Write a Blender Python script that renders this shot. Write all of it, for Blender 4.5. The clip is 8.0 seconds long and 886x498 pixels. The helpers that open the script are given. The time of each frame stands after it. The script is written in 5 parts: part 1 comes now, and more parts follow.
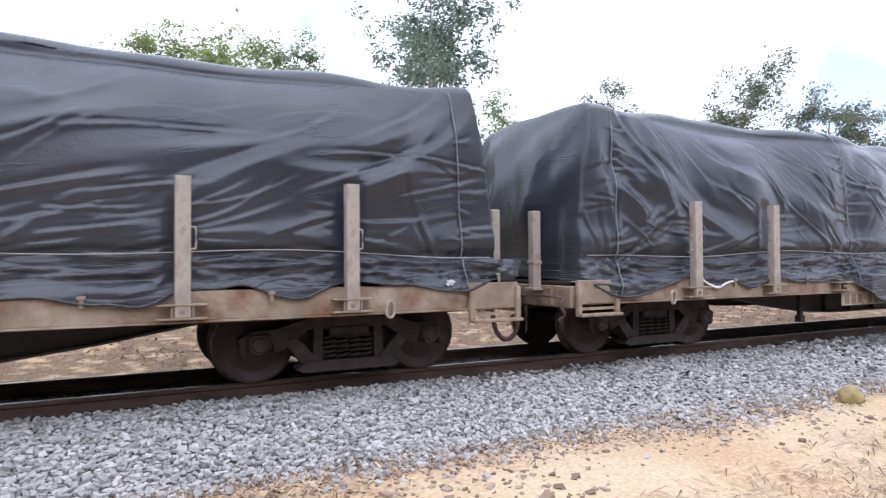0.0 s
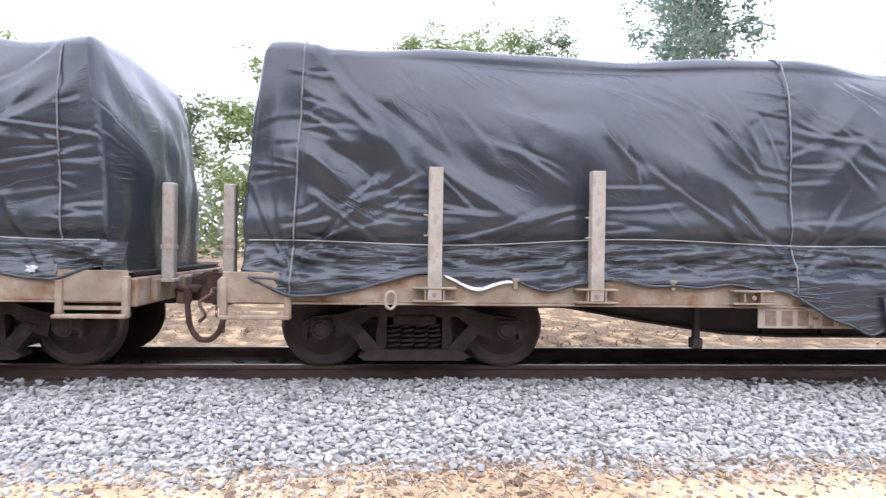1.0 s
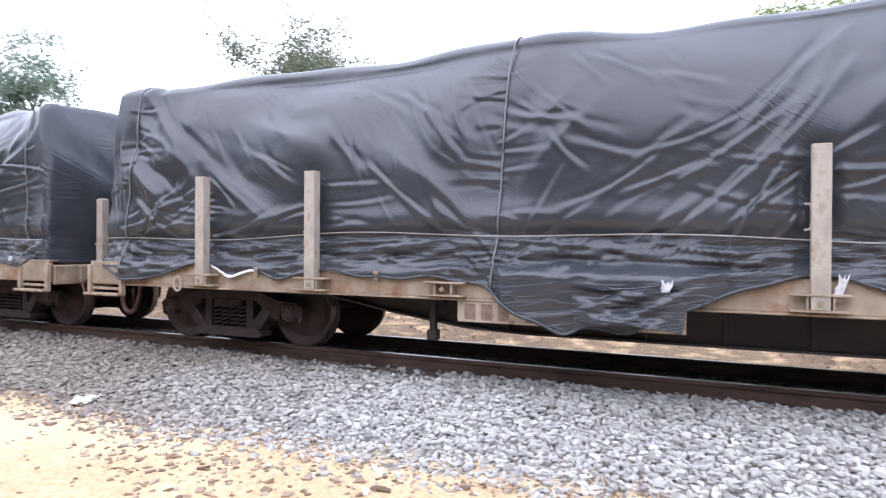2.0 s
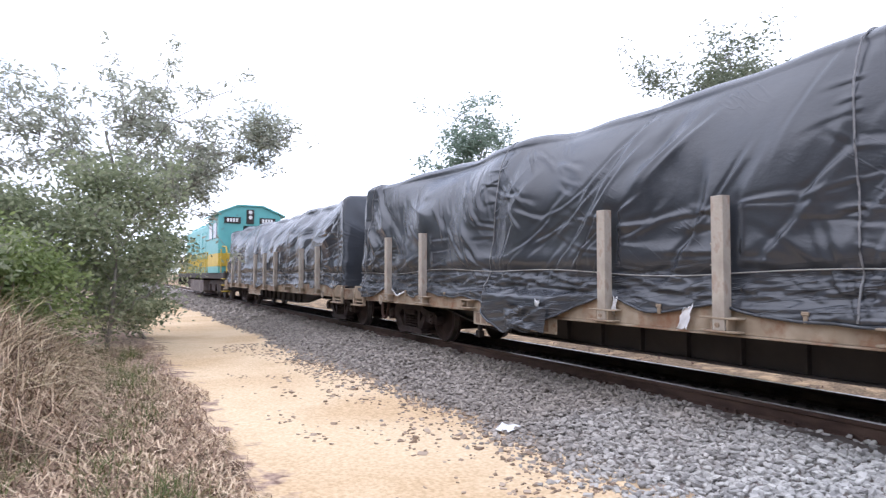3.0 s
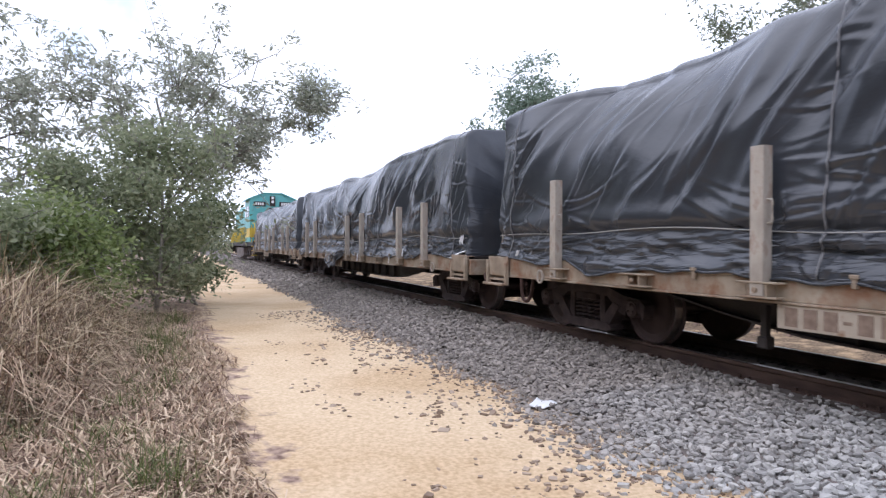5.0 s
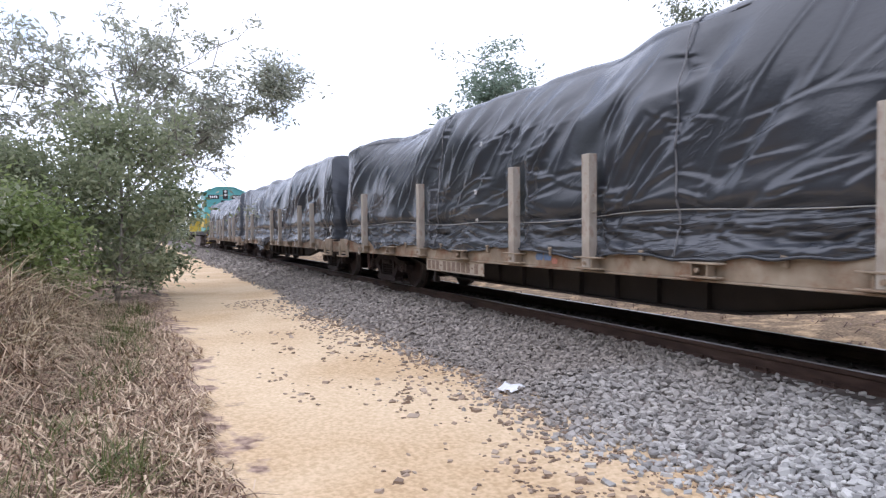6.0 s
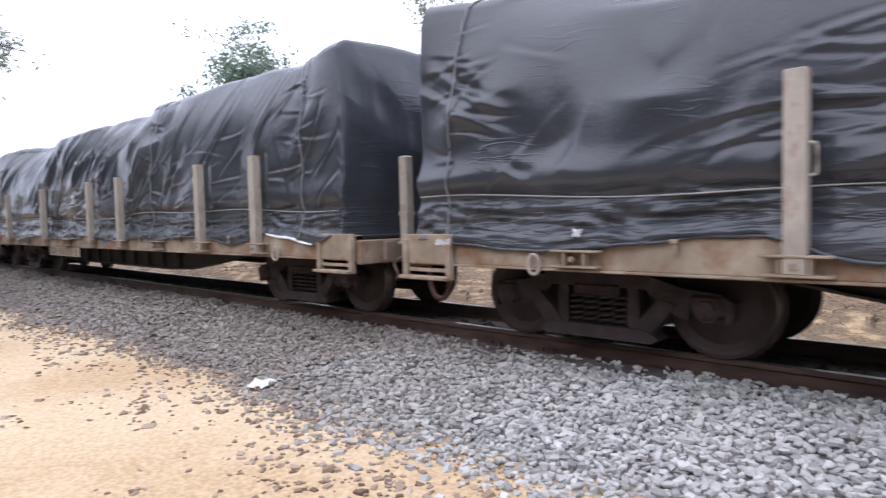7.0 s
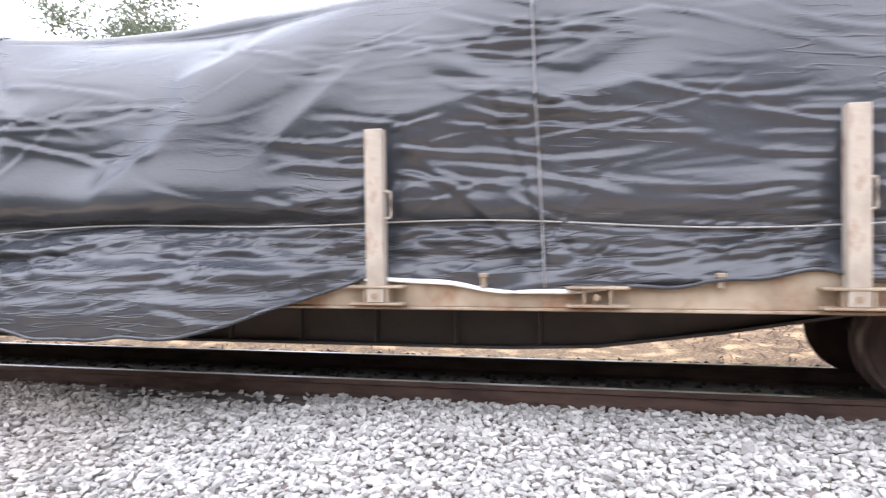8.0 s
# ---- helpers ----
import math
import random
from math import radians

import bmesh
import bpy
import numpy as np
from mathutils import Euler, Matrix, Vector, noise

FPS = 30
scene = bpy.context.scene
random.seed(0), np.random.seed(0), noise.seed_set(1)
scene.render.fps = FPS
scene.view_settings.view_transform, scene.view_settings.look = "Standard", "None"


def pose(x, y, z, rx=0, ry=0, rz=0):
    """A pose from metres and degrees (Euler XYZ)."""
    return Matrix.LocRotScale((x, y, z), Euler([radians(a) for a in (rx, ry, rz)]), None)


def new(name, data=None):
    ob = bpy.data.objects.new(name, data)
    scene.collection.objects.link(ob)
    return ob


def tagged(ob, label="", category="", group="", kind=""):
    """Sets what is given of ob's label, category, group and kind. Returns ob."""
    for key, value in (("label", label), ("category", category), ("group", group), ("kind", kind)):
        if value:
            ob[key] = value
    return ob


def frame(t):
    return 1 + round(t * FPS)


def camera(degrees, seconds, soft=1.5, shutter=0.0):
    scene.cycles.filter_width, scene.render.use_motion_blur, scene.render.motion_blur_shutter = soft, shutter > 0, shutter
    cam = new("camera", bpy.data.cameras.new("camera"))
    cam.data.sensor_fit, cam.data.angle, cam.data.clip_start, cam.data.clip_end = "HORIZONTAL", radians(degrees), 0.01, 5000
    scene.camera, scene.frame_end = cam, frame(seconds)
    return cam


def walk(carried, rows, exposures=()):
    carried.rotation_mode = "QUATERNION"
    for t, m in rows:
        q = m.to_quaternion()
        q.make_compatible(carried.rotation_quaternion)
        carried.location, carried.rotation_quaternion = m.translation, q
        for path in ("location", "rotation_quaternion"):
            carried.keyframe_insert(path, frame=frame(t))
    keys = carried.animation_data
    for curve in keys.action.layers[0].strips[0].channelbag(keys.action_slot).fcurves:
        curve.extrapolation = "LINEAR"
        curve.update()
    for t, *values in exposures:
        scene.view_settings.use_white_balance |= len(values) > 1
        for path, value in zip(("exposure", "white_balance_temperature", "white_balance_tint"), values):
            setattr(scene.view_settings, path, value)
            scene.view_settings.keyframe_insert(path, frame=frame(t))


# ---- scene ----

# ---- camera: seconds, x, y, z, yaw, pitch, roll; x runs along the track, y across it, z = 0 at the rail heads
PATH = [
    (0, 0.701, -1.052, 1.141, -26.49, 1.09, -0.39),
    (0.5, 0.806, -1.062, 1.136, -17.45, -0.43, 0.20),
    (1, 0.694, -1.001, 1.167, -4.26, -0.29, 0.88),
    (1.3, 0.606, -0.903, 1.169, 2.23, -0.22, 0.92),
    (1.5, 0.529, -0.820, 1.135, 7.85, -1.13, 0.17),
    (1.7, 0.459, -0.744, 1.103, 14.04, -1.11, 0.21),
    (2.8, 0.103, -0.238, 1.219, 55.86, 2.22, 0.19),
    (3, 0.058, -0.198, 1.171, 61.70, 2.27, 0.05),
    (3.5, -0.226, 0.078, 1.095, 67.06, 1.54, 0.53),
    (4, -0.245, 0.276, 1.104, 68.09, 0.56, 0.89),
    (4.2, -0.264, 0.286, 1.105, 68.70, 0.54, 0.24),
    (5.3, -0.314, 0.343, 1.069, 66.64, -0.44, 0.07),
    (5.5, -0.325, 0.337, 1.063, 65.95, 0.01, 0.17),
    (6, -0.310, 0.344, 1.077, 64.50, -1.60, -0.47),
    (6.5, -0.280, 0.405, 1.083, 61.01, -1.92, -1.31),
    (7, -0.279, 0.482, 1.064, 43.41, -2.83, -1.28),
    (7.3, -0.258, 0.456, 1.067, 30.03, -3.57, -0.21),
    (7.5, -0.247, 0.453, 1.076, 23.66, -3.63, -0.78),
    (7.7, -0.211, 0.435, 1.092, 19.04, -2.61, -1.30),
    (7.9, -0.134, 0.422, 1.115, 15.46, -1.13, -1.53),
    (8, -0.100, 0.428, 1.126, 13.12, -1.08, -0.78),
]
cam = camera(70.0, 8.0, soft=1.3, shutter=0.1)
walk(cam, [(t, pose(x, y, z, 90 + p, 0, w) @ pose(0, 0, 0, 0, 0, r)) for t, x, y, z, w, p, r in PATH],
     exposures=[(0, 0.42, 6000, 19), (0.5, 0.8, 6000, 19), (1.0, 0.98, 6000, 19), (1.5, 1.0, 6000, 19), (2.8, 0.64, 6000, 19), (3.5, 0.28, 6000, 19), (5.5, 0.2, 6000, 19), (6.5, 0.26, 6000, 19), (7, 0.42, 6050, 19), (7.5, 1.1, 6300, 19), (8, 1.34, 6320, 18)])


# ---- world and sun
SUN_ELEVATION, SUN_TURN = 58, 200
world = bpy.data.worlds.new("overcast_sky")
scene.world = world
world.use_nodes = True
wn, wl = world.node_tree.nodes, world.node_tree.links
sky = wn.new("ShaderNodeTexSky")
sky.sky_type, sky.sun_disc = "NISHITA", False
sky.sun_elevation, sky.sun_rotation = radians(SUN_ELEVATION), radians(SUN_TURN)
dim = wn.new("ShaderNodeVectorMath")
dim.operation = "SCALE"
dim.inputs["Scale"].default_value = 0.22
wl.new(sky.outputs[0], dim.inputs[0])
coord = wn.new("ShaderNodeTexCoord")
cloud = wn.new("ShaderNodeTexNoise")
cloud.inputs["Scale"].default_value, cloud.inputs["Detail"].default_value = 3.4, 6
wl.new(coord.outputs["Generated"], cloud.inputs["Vector"])
cover = wn.new("ShaderNodeMapRange")
cover.inputs["To Min"].default_value = 0.25
cover.inputs["From Min"].default_value, cover.inputs["From Max"].default_value = 0.33, 0.44
wl.new(cloud.outputs["Fac"], cover.inputs["Value"])
mixed = wn.new("ShaderNodeMix")
mixed.data_type = "RGBA"
mixed.inputs["B"].default_value = (1.26, 1.34, 1.46, 1)
wl.new(cover.outputs[0], mixed.inputs["Factor"])
wl.new(dim.outputs[0], mixed.inputs["A"])
wl.new(mixed.outputs["Result"], wn["Background"].inputs["Color"])
wn["Background"].inputs["Strength"].default_value = 1.0

sun_data = bpy.data.lights.new("sun", "SUN")
sun_data.energy, sun_data.angle, sun_data.color = 0.9, radians(85), (1.0, 0.97, 0.92)
sun = new("sun", sun_data)
sun.matrix_world = pose(0, 0, 30, 90 - SUN_ELEVATION, 0, 180 - SUN_TURN)


# ---- materials
def material(name, colours, scale=4.0, rough=0.7, metal=0.0, bump=0.0, bump_scale=60.0, stretch=(1, 1, 1), island=0.0, thing=0.0,
             wear=None, wear_scale=3.0, wear_at=(0.55, 0.65), spec=0.5, translucent=0.0, detail=6, bump_stretch=(1, 1, 1), bump2=0.0, bump2_scale=8.0):
    """colours: two or three tones that a noise runs through; wear: a colour laid on in patches."""
    mat = bpy.data.materials.new(name)
    mat.use_nodes = True
    n, l = mat.node_tree.nodes, mat.node_tree.links
    b = n["Principled BSDF"]
    b.inputs["Roughness"].default_value, b.inputs["Metallic"].default_value = rough, metal
    b.inputs["Specular IOR Level"].default_value = spec
    tc = n.new("ShaderNodeTexCoord")
    mp = n.new("ShaderNodeMapping")
    mp.inputs["Scale"].default_value = stretch
    l.new(tc.outputs["Object"], mp.inputs["Vector"])
    nz = n.new("ShaderNodeTexNoise")
    nz.inputs["Scale"].default_value, nz.inputs["Detail"].default_value = scale, detail
    l.new(mp.outputs[0], nz.inputs["Vector"])
    value = nz.outputs["Fac"]
    if island or thing:
        src = n.new("ShaderNodeNewGeometry").outputs["Random Per Island"] if island else n.new("ShaderNodeObjectInfo").outputs["Random"]
        mx = n.new("ShaderNodeMix")
        mx.inputs["Factor"].default_value = island or thing
        l.new(value, mx.inputs["A"])
        l.new(src, mx.inputs["B"])
        value = mx.outputs["Result"]
    ramp = n.new("ShaderNodeValToRGB")
    lo, hi = (0.3, 0.7) if not (island or thing) else (0.12, 0.88)
    els = ramp.color_ramp.elements
    els[0].position, els[0].color = lo, (*colours[0], 1)
    els[1].position, els[1].color = hi, (*colours[-1], 1)
    if len(colours) > 2:
        for i, c in enumerate(colours[1:-1]):
            e = els.new(lo + (hi - lo) * (i + 1) / (len(colours) - 1))
            e.color = (*c, 1)
    l.new(value, ramp.inputs["Fac"])
    colour = ramp.outputs["Color"]
    if wear:
        wz = n.new("ShaderNodeTexNoise")
        wz.inputs["Scale"].default_value, wz.inputs["Detail"].default_value, wz.inputs["Roughness"].default_value = wear_scale, 8, 0.65
        l.new(mp.outputs[0], wz.inputs["Vector"])
        wr = n.new("ShaderNodeMapRange")
        wr.inputs["From Min"].default_value, wr.inputs["From Max"].default_value = wear_at
        l.new(wz.outputs["Fac"], wr.inputs["Value"])
        wm = n.new("ShaderNodeMix")
        wm.data_type = "RGBA"
        l.new(wr.outputs[0], wm.inputs["Factor"])
        l.new(colour, wm.inputs["A"])
        wm.inputs["B"].default_value = (*wear, 1)
        colour = wm.outputs["Result"]
    l.new(colour, b.inputs["Base Color"])
    last = None
    for strength, size in ((bump, bump_scale), (bump2, bump2_scale)):
        if strength:
            bm_ = n.new("ShaderNodeMapping")
            bm_.inputs["Scale"].default_value = bump_stretch
            l.new(tc.outputs["Object"], bm_.inputs["Vector"])
            bz = n.new("ShaderNodeTexNoise")
            bz.inputs["Scale"].default_value, bz.inputs["Detail"].default_value = size, 5
            l.new(bm_.outputs[0], bz.inputs["Vector"])
            bu = n.new("ShaderNodeBump")
            bu.inputs["Strength"].default_value, bu.inputs["Distance"].default_value = strength, 0.6 / size
            l.new(bz.outputs["Fac"], bu.inputs["Height"])
            if last:
                l.new(last, bu.inputs["Normal"])
            last = bu.outputs[0]
    if last:
        l.new(last, b.inputs["Normal"])
    if translucent:
        tr = n.new("ShaderNodeBsdfTranslucent")
        l.new(colour, tr.inputs["Color"])
        ms = n.new("ShaderNodeMixShader")
        ms.inputs["Fac"].default_value = translucent
        l.new(b.outputs[0], ms.inputs[1])
        l.new(tr.outputs[0], ms.inputs[2])
        l.new(ms.outputs[0], n["Material Output"].inputs["Surface"])
    return mat


def sheet_material(slope):
    """Black plastic sheet with sharp fine creases: level ones in the gathered band below the rope, sloping ones above."""
    mat = material("black_plastic_sheet", [(0.033, 0.037, 0.045), (0.042, 0.047, 0.056), (0.056, 0.061, 0.071)], scale=0.9, rough=0.26, spec=0.54,
                   bump=0.10, bump_scale=42, bump2=0.05, bump2_scale=11, bump_stretch=(0.8, 1, 1.2), wear=(0.075, 0.079, 0.088), wear_scale=1.1, wear_at=(0.55, 0.9))
    n, l = mat.node_tree.nodes, mat.node_tree.links
    b = n["Principled BSDF"]
    before = b.inputs["Normal"].links[0].from_socket
    tc = n.new("ShaderNodeTexCoord")
    sep = n.new("ShaderNodeSeparateXYZ")
    l.new(tc.outputs["Object"], sep.inputs[0])

    def creases(turn, squeeze, scale, sharp, warp):
        rot = n.new("ShaderNodeMapping")
        rot.inputs["Rotation"].default_value = (0, radians(turn), 0)
        l.new(tc.outputs["Object"], rot.inputs["Vector"])
        mp = n.new("ShaderNodeMapping")
        mp.inputs["Scale"].default_value = (1, 0.3, squeeze)
        l.new(rot.outputs[0], mp.inputs["Vector"])
        nz = n.new("ShaderNodeTexNoise")
        nz.inputs["Scale"].default_value, nz.inputs["Detail"].default_value, nz.inputs["Distortion"].default_value = scale, 2, warp
        l.new(mp.outputs[0], nz.inputs["Vector"])
        a = n.new("ShaderNodeMath")
        a.operation, a.inputs[1].default_value = "SUBTRACT", 0.5
        l.new(nz.outputs["Fac"], a.inputs[0])
        c = n.new("ShaderNodeMath")
        c.operation = "ABSOLUTE"
        l.new(a.outputs[0], c.inputs[0])
        r = n.new("ShaderNodeMapRange")
        r.interpolation_type = "SMOOTHSTEP"
        r.inputs["From Min"].default_value, r.inputs["From Max"].default_value = 0.0, sharp
        r.inputs["To Min"].default_value, r.inputs["To Max"].default_value = 1.0, 0.0
        l.new(c.outputs[0], r.inputs["Value"])
        return r.outputs[0]

    low, high = creases(5, 8, 1.9, 0.05, 0.5), creases(slope, 6, 1.5, 0.030, 0.3)
    band = n.new("ShaderNodeMapRange")
    band.inputs["From Min"].default_value, band.inputs["From Max"].default_value = 1.10, 1.34
    l.new(sep.outputs["Z"], band.inputs["Value"])
    patch = n.new("ShaderNodeTexNoise")
    patch.inputs["Scale"].default_value = 1.3
    l.new(tc.outputs["Object"], patch.inputs["Vector"])
    some = n.new("ShaderNodeMapRange")
    some.inputs["From Min"].default_value, some.inputs["From Max"].default_value = 0.50, 0.72
    some.inputs["To Max"].default_value = 0.55
    l.new(patch.outputs["Fac"], some.inputs["Value"])
    part_high = n.new("ShaderNodeMath")
    part_high.operation = "MULTIPLY"
    l.new(high, part_high.inputs[0])
    l.new(some.outputs[0], part_high.inputs[1])
    mx = n.new("ShaderNodeMix")
    l.new(band.outputs[0], mx.inputs["Factor"])
    part_low = n.new("ShaderNodeMath")
    part_low.operation = "MULTIPLY"
    l.new(low, part_low.inputs[0])
    mottle = n.new("ShaderNodeMapRange")
    mottle.inputs["From Min"].default_value, mottle.inputs["From Max"].default_value = 0.36, 0.62
    mottle.inputs["To Min"].default_value, mottle.inputs["To Max"].default_value = 0.15, 1.0
    l.new(patch.outputs["Fac"], mottle.inputs["Value"])
    l.new(mottle.outputs[0], part_low.inputs[1])
    l.new(part_low.outputs[0], mx.inputs["A"])
    l.new(part_high.outputs[0], mx.inputs["B"])
    bu = n.new("ShaderNodeBump")
    bu.inputs["Strength"].default_value, bu.inputs["Distance"].default_value = 0.55, 0.012
    l.new(mx.outputs["Result"], bu.inputs["Height"])
    l.new(before, bu.inputs["Normal"])
    l.new(bu.outputs[0], b.inputs["Normal"])
    return mat


HEM = material("white_sheet_back", [(0.62, 0.62, 0.64), (0.78, 0.78, 0.78)], scale=9, rough=0.5, bump=0.3, bump_scale=30)
ROPE = material("grey_rope", [(0.30, 0.29, 0.28), (0.45, 0.44, 0.42)], scale=60, rough=0.85, bump=0.6, bump_scale=220)
STRAP = material("grey_strap", [(0.16, 0.16, 0.17), (0.25, 0.25, 0.25)], scale=30, rough=0.6)
BEIGE = material("rusted_beige_paint", [(0.215, 0.165, 0.115), (0.315, 0.25, 0.18), (0.42, 0.35, 0.265)], scale=3.5, rough=0.68, bump=0.2, bump_scale=45,
                 wear=(0.21, 0.10, 0.05), wear_scale=3.2, wear_at=(0.47, 0.66))
STAKE = material("worn_cream_steel", [(0.29, 0.245, 0.20), (0.42, 0.375, 0.315), (0.52, 0.475, 0.41)], scale=5, rough=0.6, bump=0.2, bump_scale=50,
                 stretch=(1, 1, 0.6), wear=(0.22, 0.12, 0.07), wear_scale=5, wear_at=(0.51, 0.68))
GRIME = material("brown_bogie_grime", [(0.021, 0.0125, 0.0115), (0.035, 0.0215, 0.0195), (0.062, 0.040, 0.036)], scale=7, rough=0.82, bump=0.4, bump_scale=40)
WHEEL = material("wheel_steel", [(0.036, 0.021, 0.019), (0.064, 0.040, 0.036)], scale=6, rough=0.6, metal=0.3, bump=0.15, bump_scale=60)
TREAD = material("bright_tread", [(0.20, 0.17, 0.16), (0.32, 0.29, 0.27)], scale=20, rough=0.4, metal=0.8)
COUPLER = material("rusty_brown_casting", [(0.05, 0.026, 0.021), (0.095, 0.050, 0.040), (0.15, 0.085, 0.065)], scale=8, rough=0.8, bump=0.4, bump_scale=40)
BEAM = material("dark_underframe", [(0.021, 0.017, 0.016), (0.040, 0.031, 0.028)], scale=3, rough=0.75, bump=0.2, bump_scale=30)
RUST = material("rusty_rail_side", [(0.046, 0.025, 0.019), (0.080, 0.046, 0.034), (0.105, 0.065, 0.048)], scale=9, rough=0.85, bump=0.35, bump_scale=60, stretch=(0.3, 1, 1))
RAILTOP = material("polished_rail_head", [(0.35, 0.33, 0.32), (0.50, 0.48, 0.46)], scale=14, rough=0.32, metal=0.9, stretch=(0.1, 1, 1))
SLEEPER = material("weathered_sleeper", [(0.045, 0.032, 0.025), (0.09, 0.066, 0.050)], scale=6, rough=0.9, bump=0.5, bump_scale=30, stretch=(1, 0.2, 1), thing=0.3)
TANK = material("dusty_tank_paint", [(0.085, 0.065, 0.06), (0.14, 0.115, 0.105), (0.20, 0.17, 0.16)], scale=3, rough=0.8, bump=0.2, bump_scale=30)
LETTER = material("faded_brown_lettering", [(0.17, 0.115, 0.085), (0.27, 0.20, 0.15)], scale=20, rough=0.8)
PLATE = material("number_panel_paint", [(0.36, 0.30, 0.23), (0.46, 0.40, 0.32)], scale=6, rough=0.7, wear=(0.25, 0.15, 0.09), wear_scale=8, wear_at=(0.55, 0.7))
HOSE = material("black_rubber", [(0.014, 0.012, 0.012), (0.03, 0.026, 0.024)], scale=12, rough=0.6)
TEAL = material("teal_loco_paint", [(0.095, 0.36, 0.36), (0.13, 0.44, 0.43)], scale=2, rough=0.45, wear=(0.12, 0.16, 0.15), wear_scale=3, wear_at=(0.6, 0.8))
YELLOW = material("yellow_loco_paint", [(0.52, 0.36, 0.04), (0.62, 0.45, 0.06)], scale=3, rough=0.5)
BLUE = material("faded_blue_paint", [(0.10, 0.16, 0.28), (0.16, 0.22, 0.33)], scale=20, rough=0.8)
RED = material("faded_red_paint", [(0.38, 0.12, 0.08), (0.42, 0.18, 0.13)], scale=20, rough=0.8)
GLASS = material("dark_window_glass", [(0.012, 0.016, 0.018), (0.02, 0.024, 0.026)], scale=2, rough=0.08)
WHITE = material("white_marker", [(0.7, 0.7, 0.7), (0.8, 0.8, 0.8)], scale=5, rough=0.5)
BARK = material("pale_grey_bark", [(0.17, 0.15, 0.13), (0.34, 0.31, 0.27)], scale=10, rough=0.9, bump=0.6, bump_scale=25, stretch=(1, 1, 0.3))
LEAF_OLIVE = material("olive_leaves", [(0.10, 0.122, 0.075), (0.18, 0.205, 0.13), (0.27, 0.29, 0.20)], scale=1.2, rough=0.5, island=0.75, translucent=0.5)
LEAF_GREEN = material("green_leaves", [(0.10, 0.14, 0.07), (0.19, 0.235, 0.125), (0.30, 0.335, 0.205)], scale=1.0, rough=0.5, island=0.75, translucent=0.5)
LEAF_FRESH = material("fresh_leaves", [(0.19, 0.225, 0.125), (0.31, 0.345, 0.205), (0.44, 0.46, 0.31)], scale=1.0, rough=0.5, island=0.75, translucent=0.55)
LEAF_YOUNG = material("young_leaves", [(0.16, 0.215, 0.07), (0.27, 0.335, 0.125), (0.40, 0.45, 0.21)], scale=1.0, rough=0.5, island=0.75, translucent=0.55)
LEAF_PALE = material("pale_grey_green_leaves", [(0.25, 0.265, 0.20), (0.38, 0.395, 0.31), (0.52, 0.53, 0.43)], scale=1.2, rough=0.42, island=0.75, translucent=0.55)
LEAF_BLUISH = material("blue_green_leaves", [(0.12, 0.175, 0.12), (0.21, 0.28, 0.205), (0.32, 0.38, 0.30)], scale=1.2, rough=0.4, island=0.75, translucent=0.5)
STRAW = material("dry_straw", [(0.11, 0.075, 0.042), (0.36, 0.265, 0.155), (0.68, 0.56, 0.37)], scale=1.5, rough=0.85, island=0.9, translucent=0.25)
STEM = material("red_brown_dead_stems", [(0.075, 0.042, 0.030), (0.17, 0.105, 0.078), (0.30, 0.20, 0.15)], scale=1.5, rough=0.9, island=0.9)
LITTER = material("grey_dead_grass", [(0.13, 0.075, 0.050), (0.40, 0.275, 0.18), (0.70, 0.545, 0.38)], scale=1.5, rough=0.9, island=0.9)
GRASS = material("green_grass", [(0.06, 0.085, 0.02), (0.12, 0.15, 0.04), (0.22, 0.22, 0.08)], scale=1.5, rough=0.7, island=0.8, translucent=0.3)
PEBBLE = material("brown_pebbles", [(0.15, 0.10, 0.065), (0.28, 0.20, 0.14), (0.42, 0.33, 0.25)], scale=3, rough=0.9, island=0.8)
PEBBLE_YELLOW = material("yellow_rock", [(0.30, 0.23, 0.10), (0.48, 0.40, 0.20)], scale=8, rough=0.9, bump=0.5, bump_scale=25)
SCRAP = material("white_plastic_scrap", [(0.72, 0.72, 0.72), (0.82, 0.82, 0.82)], scale=8, rough=0.4)


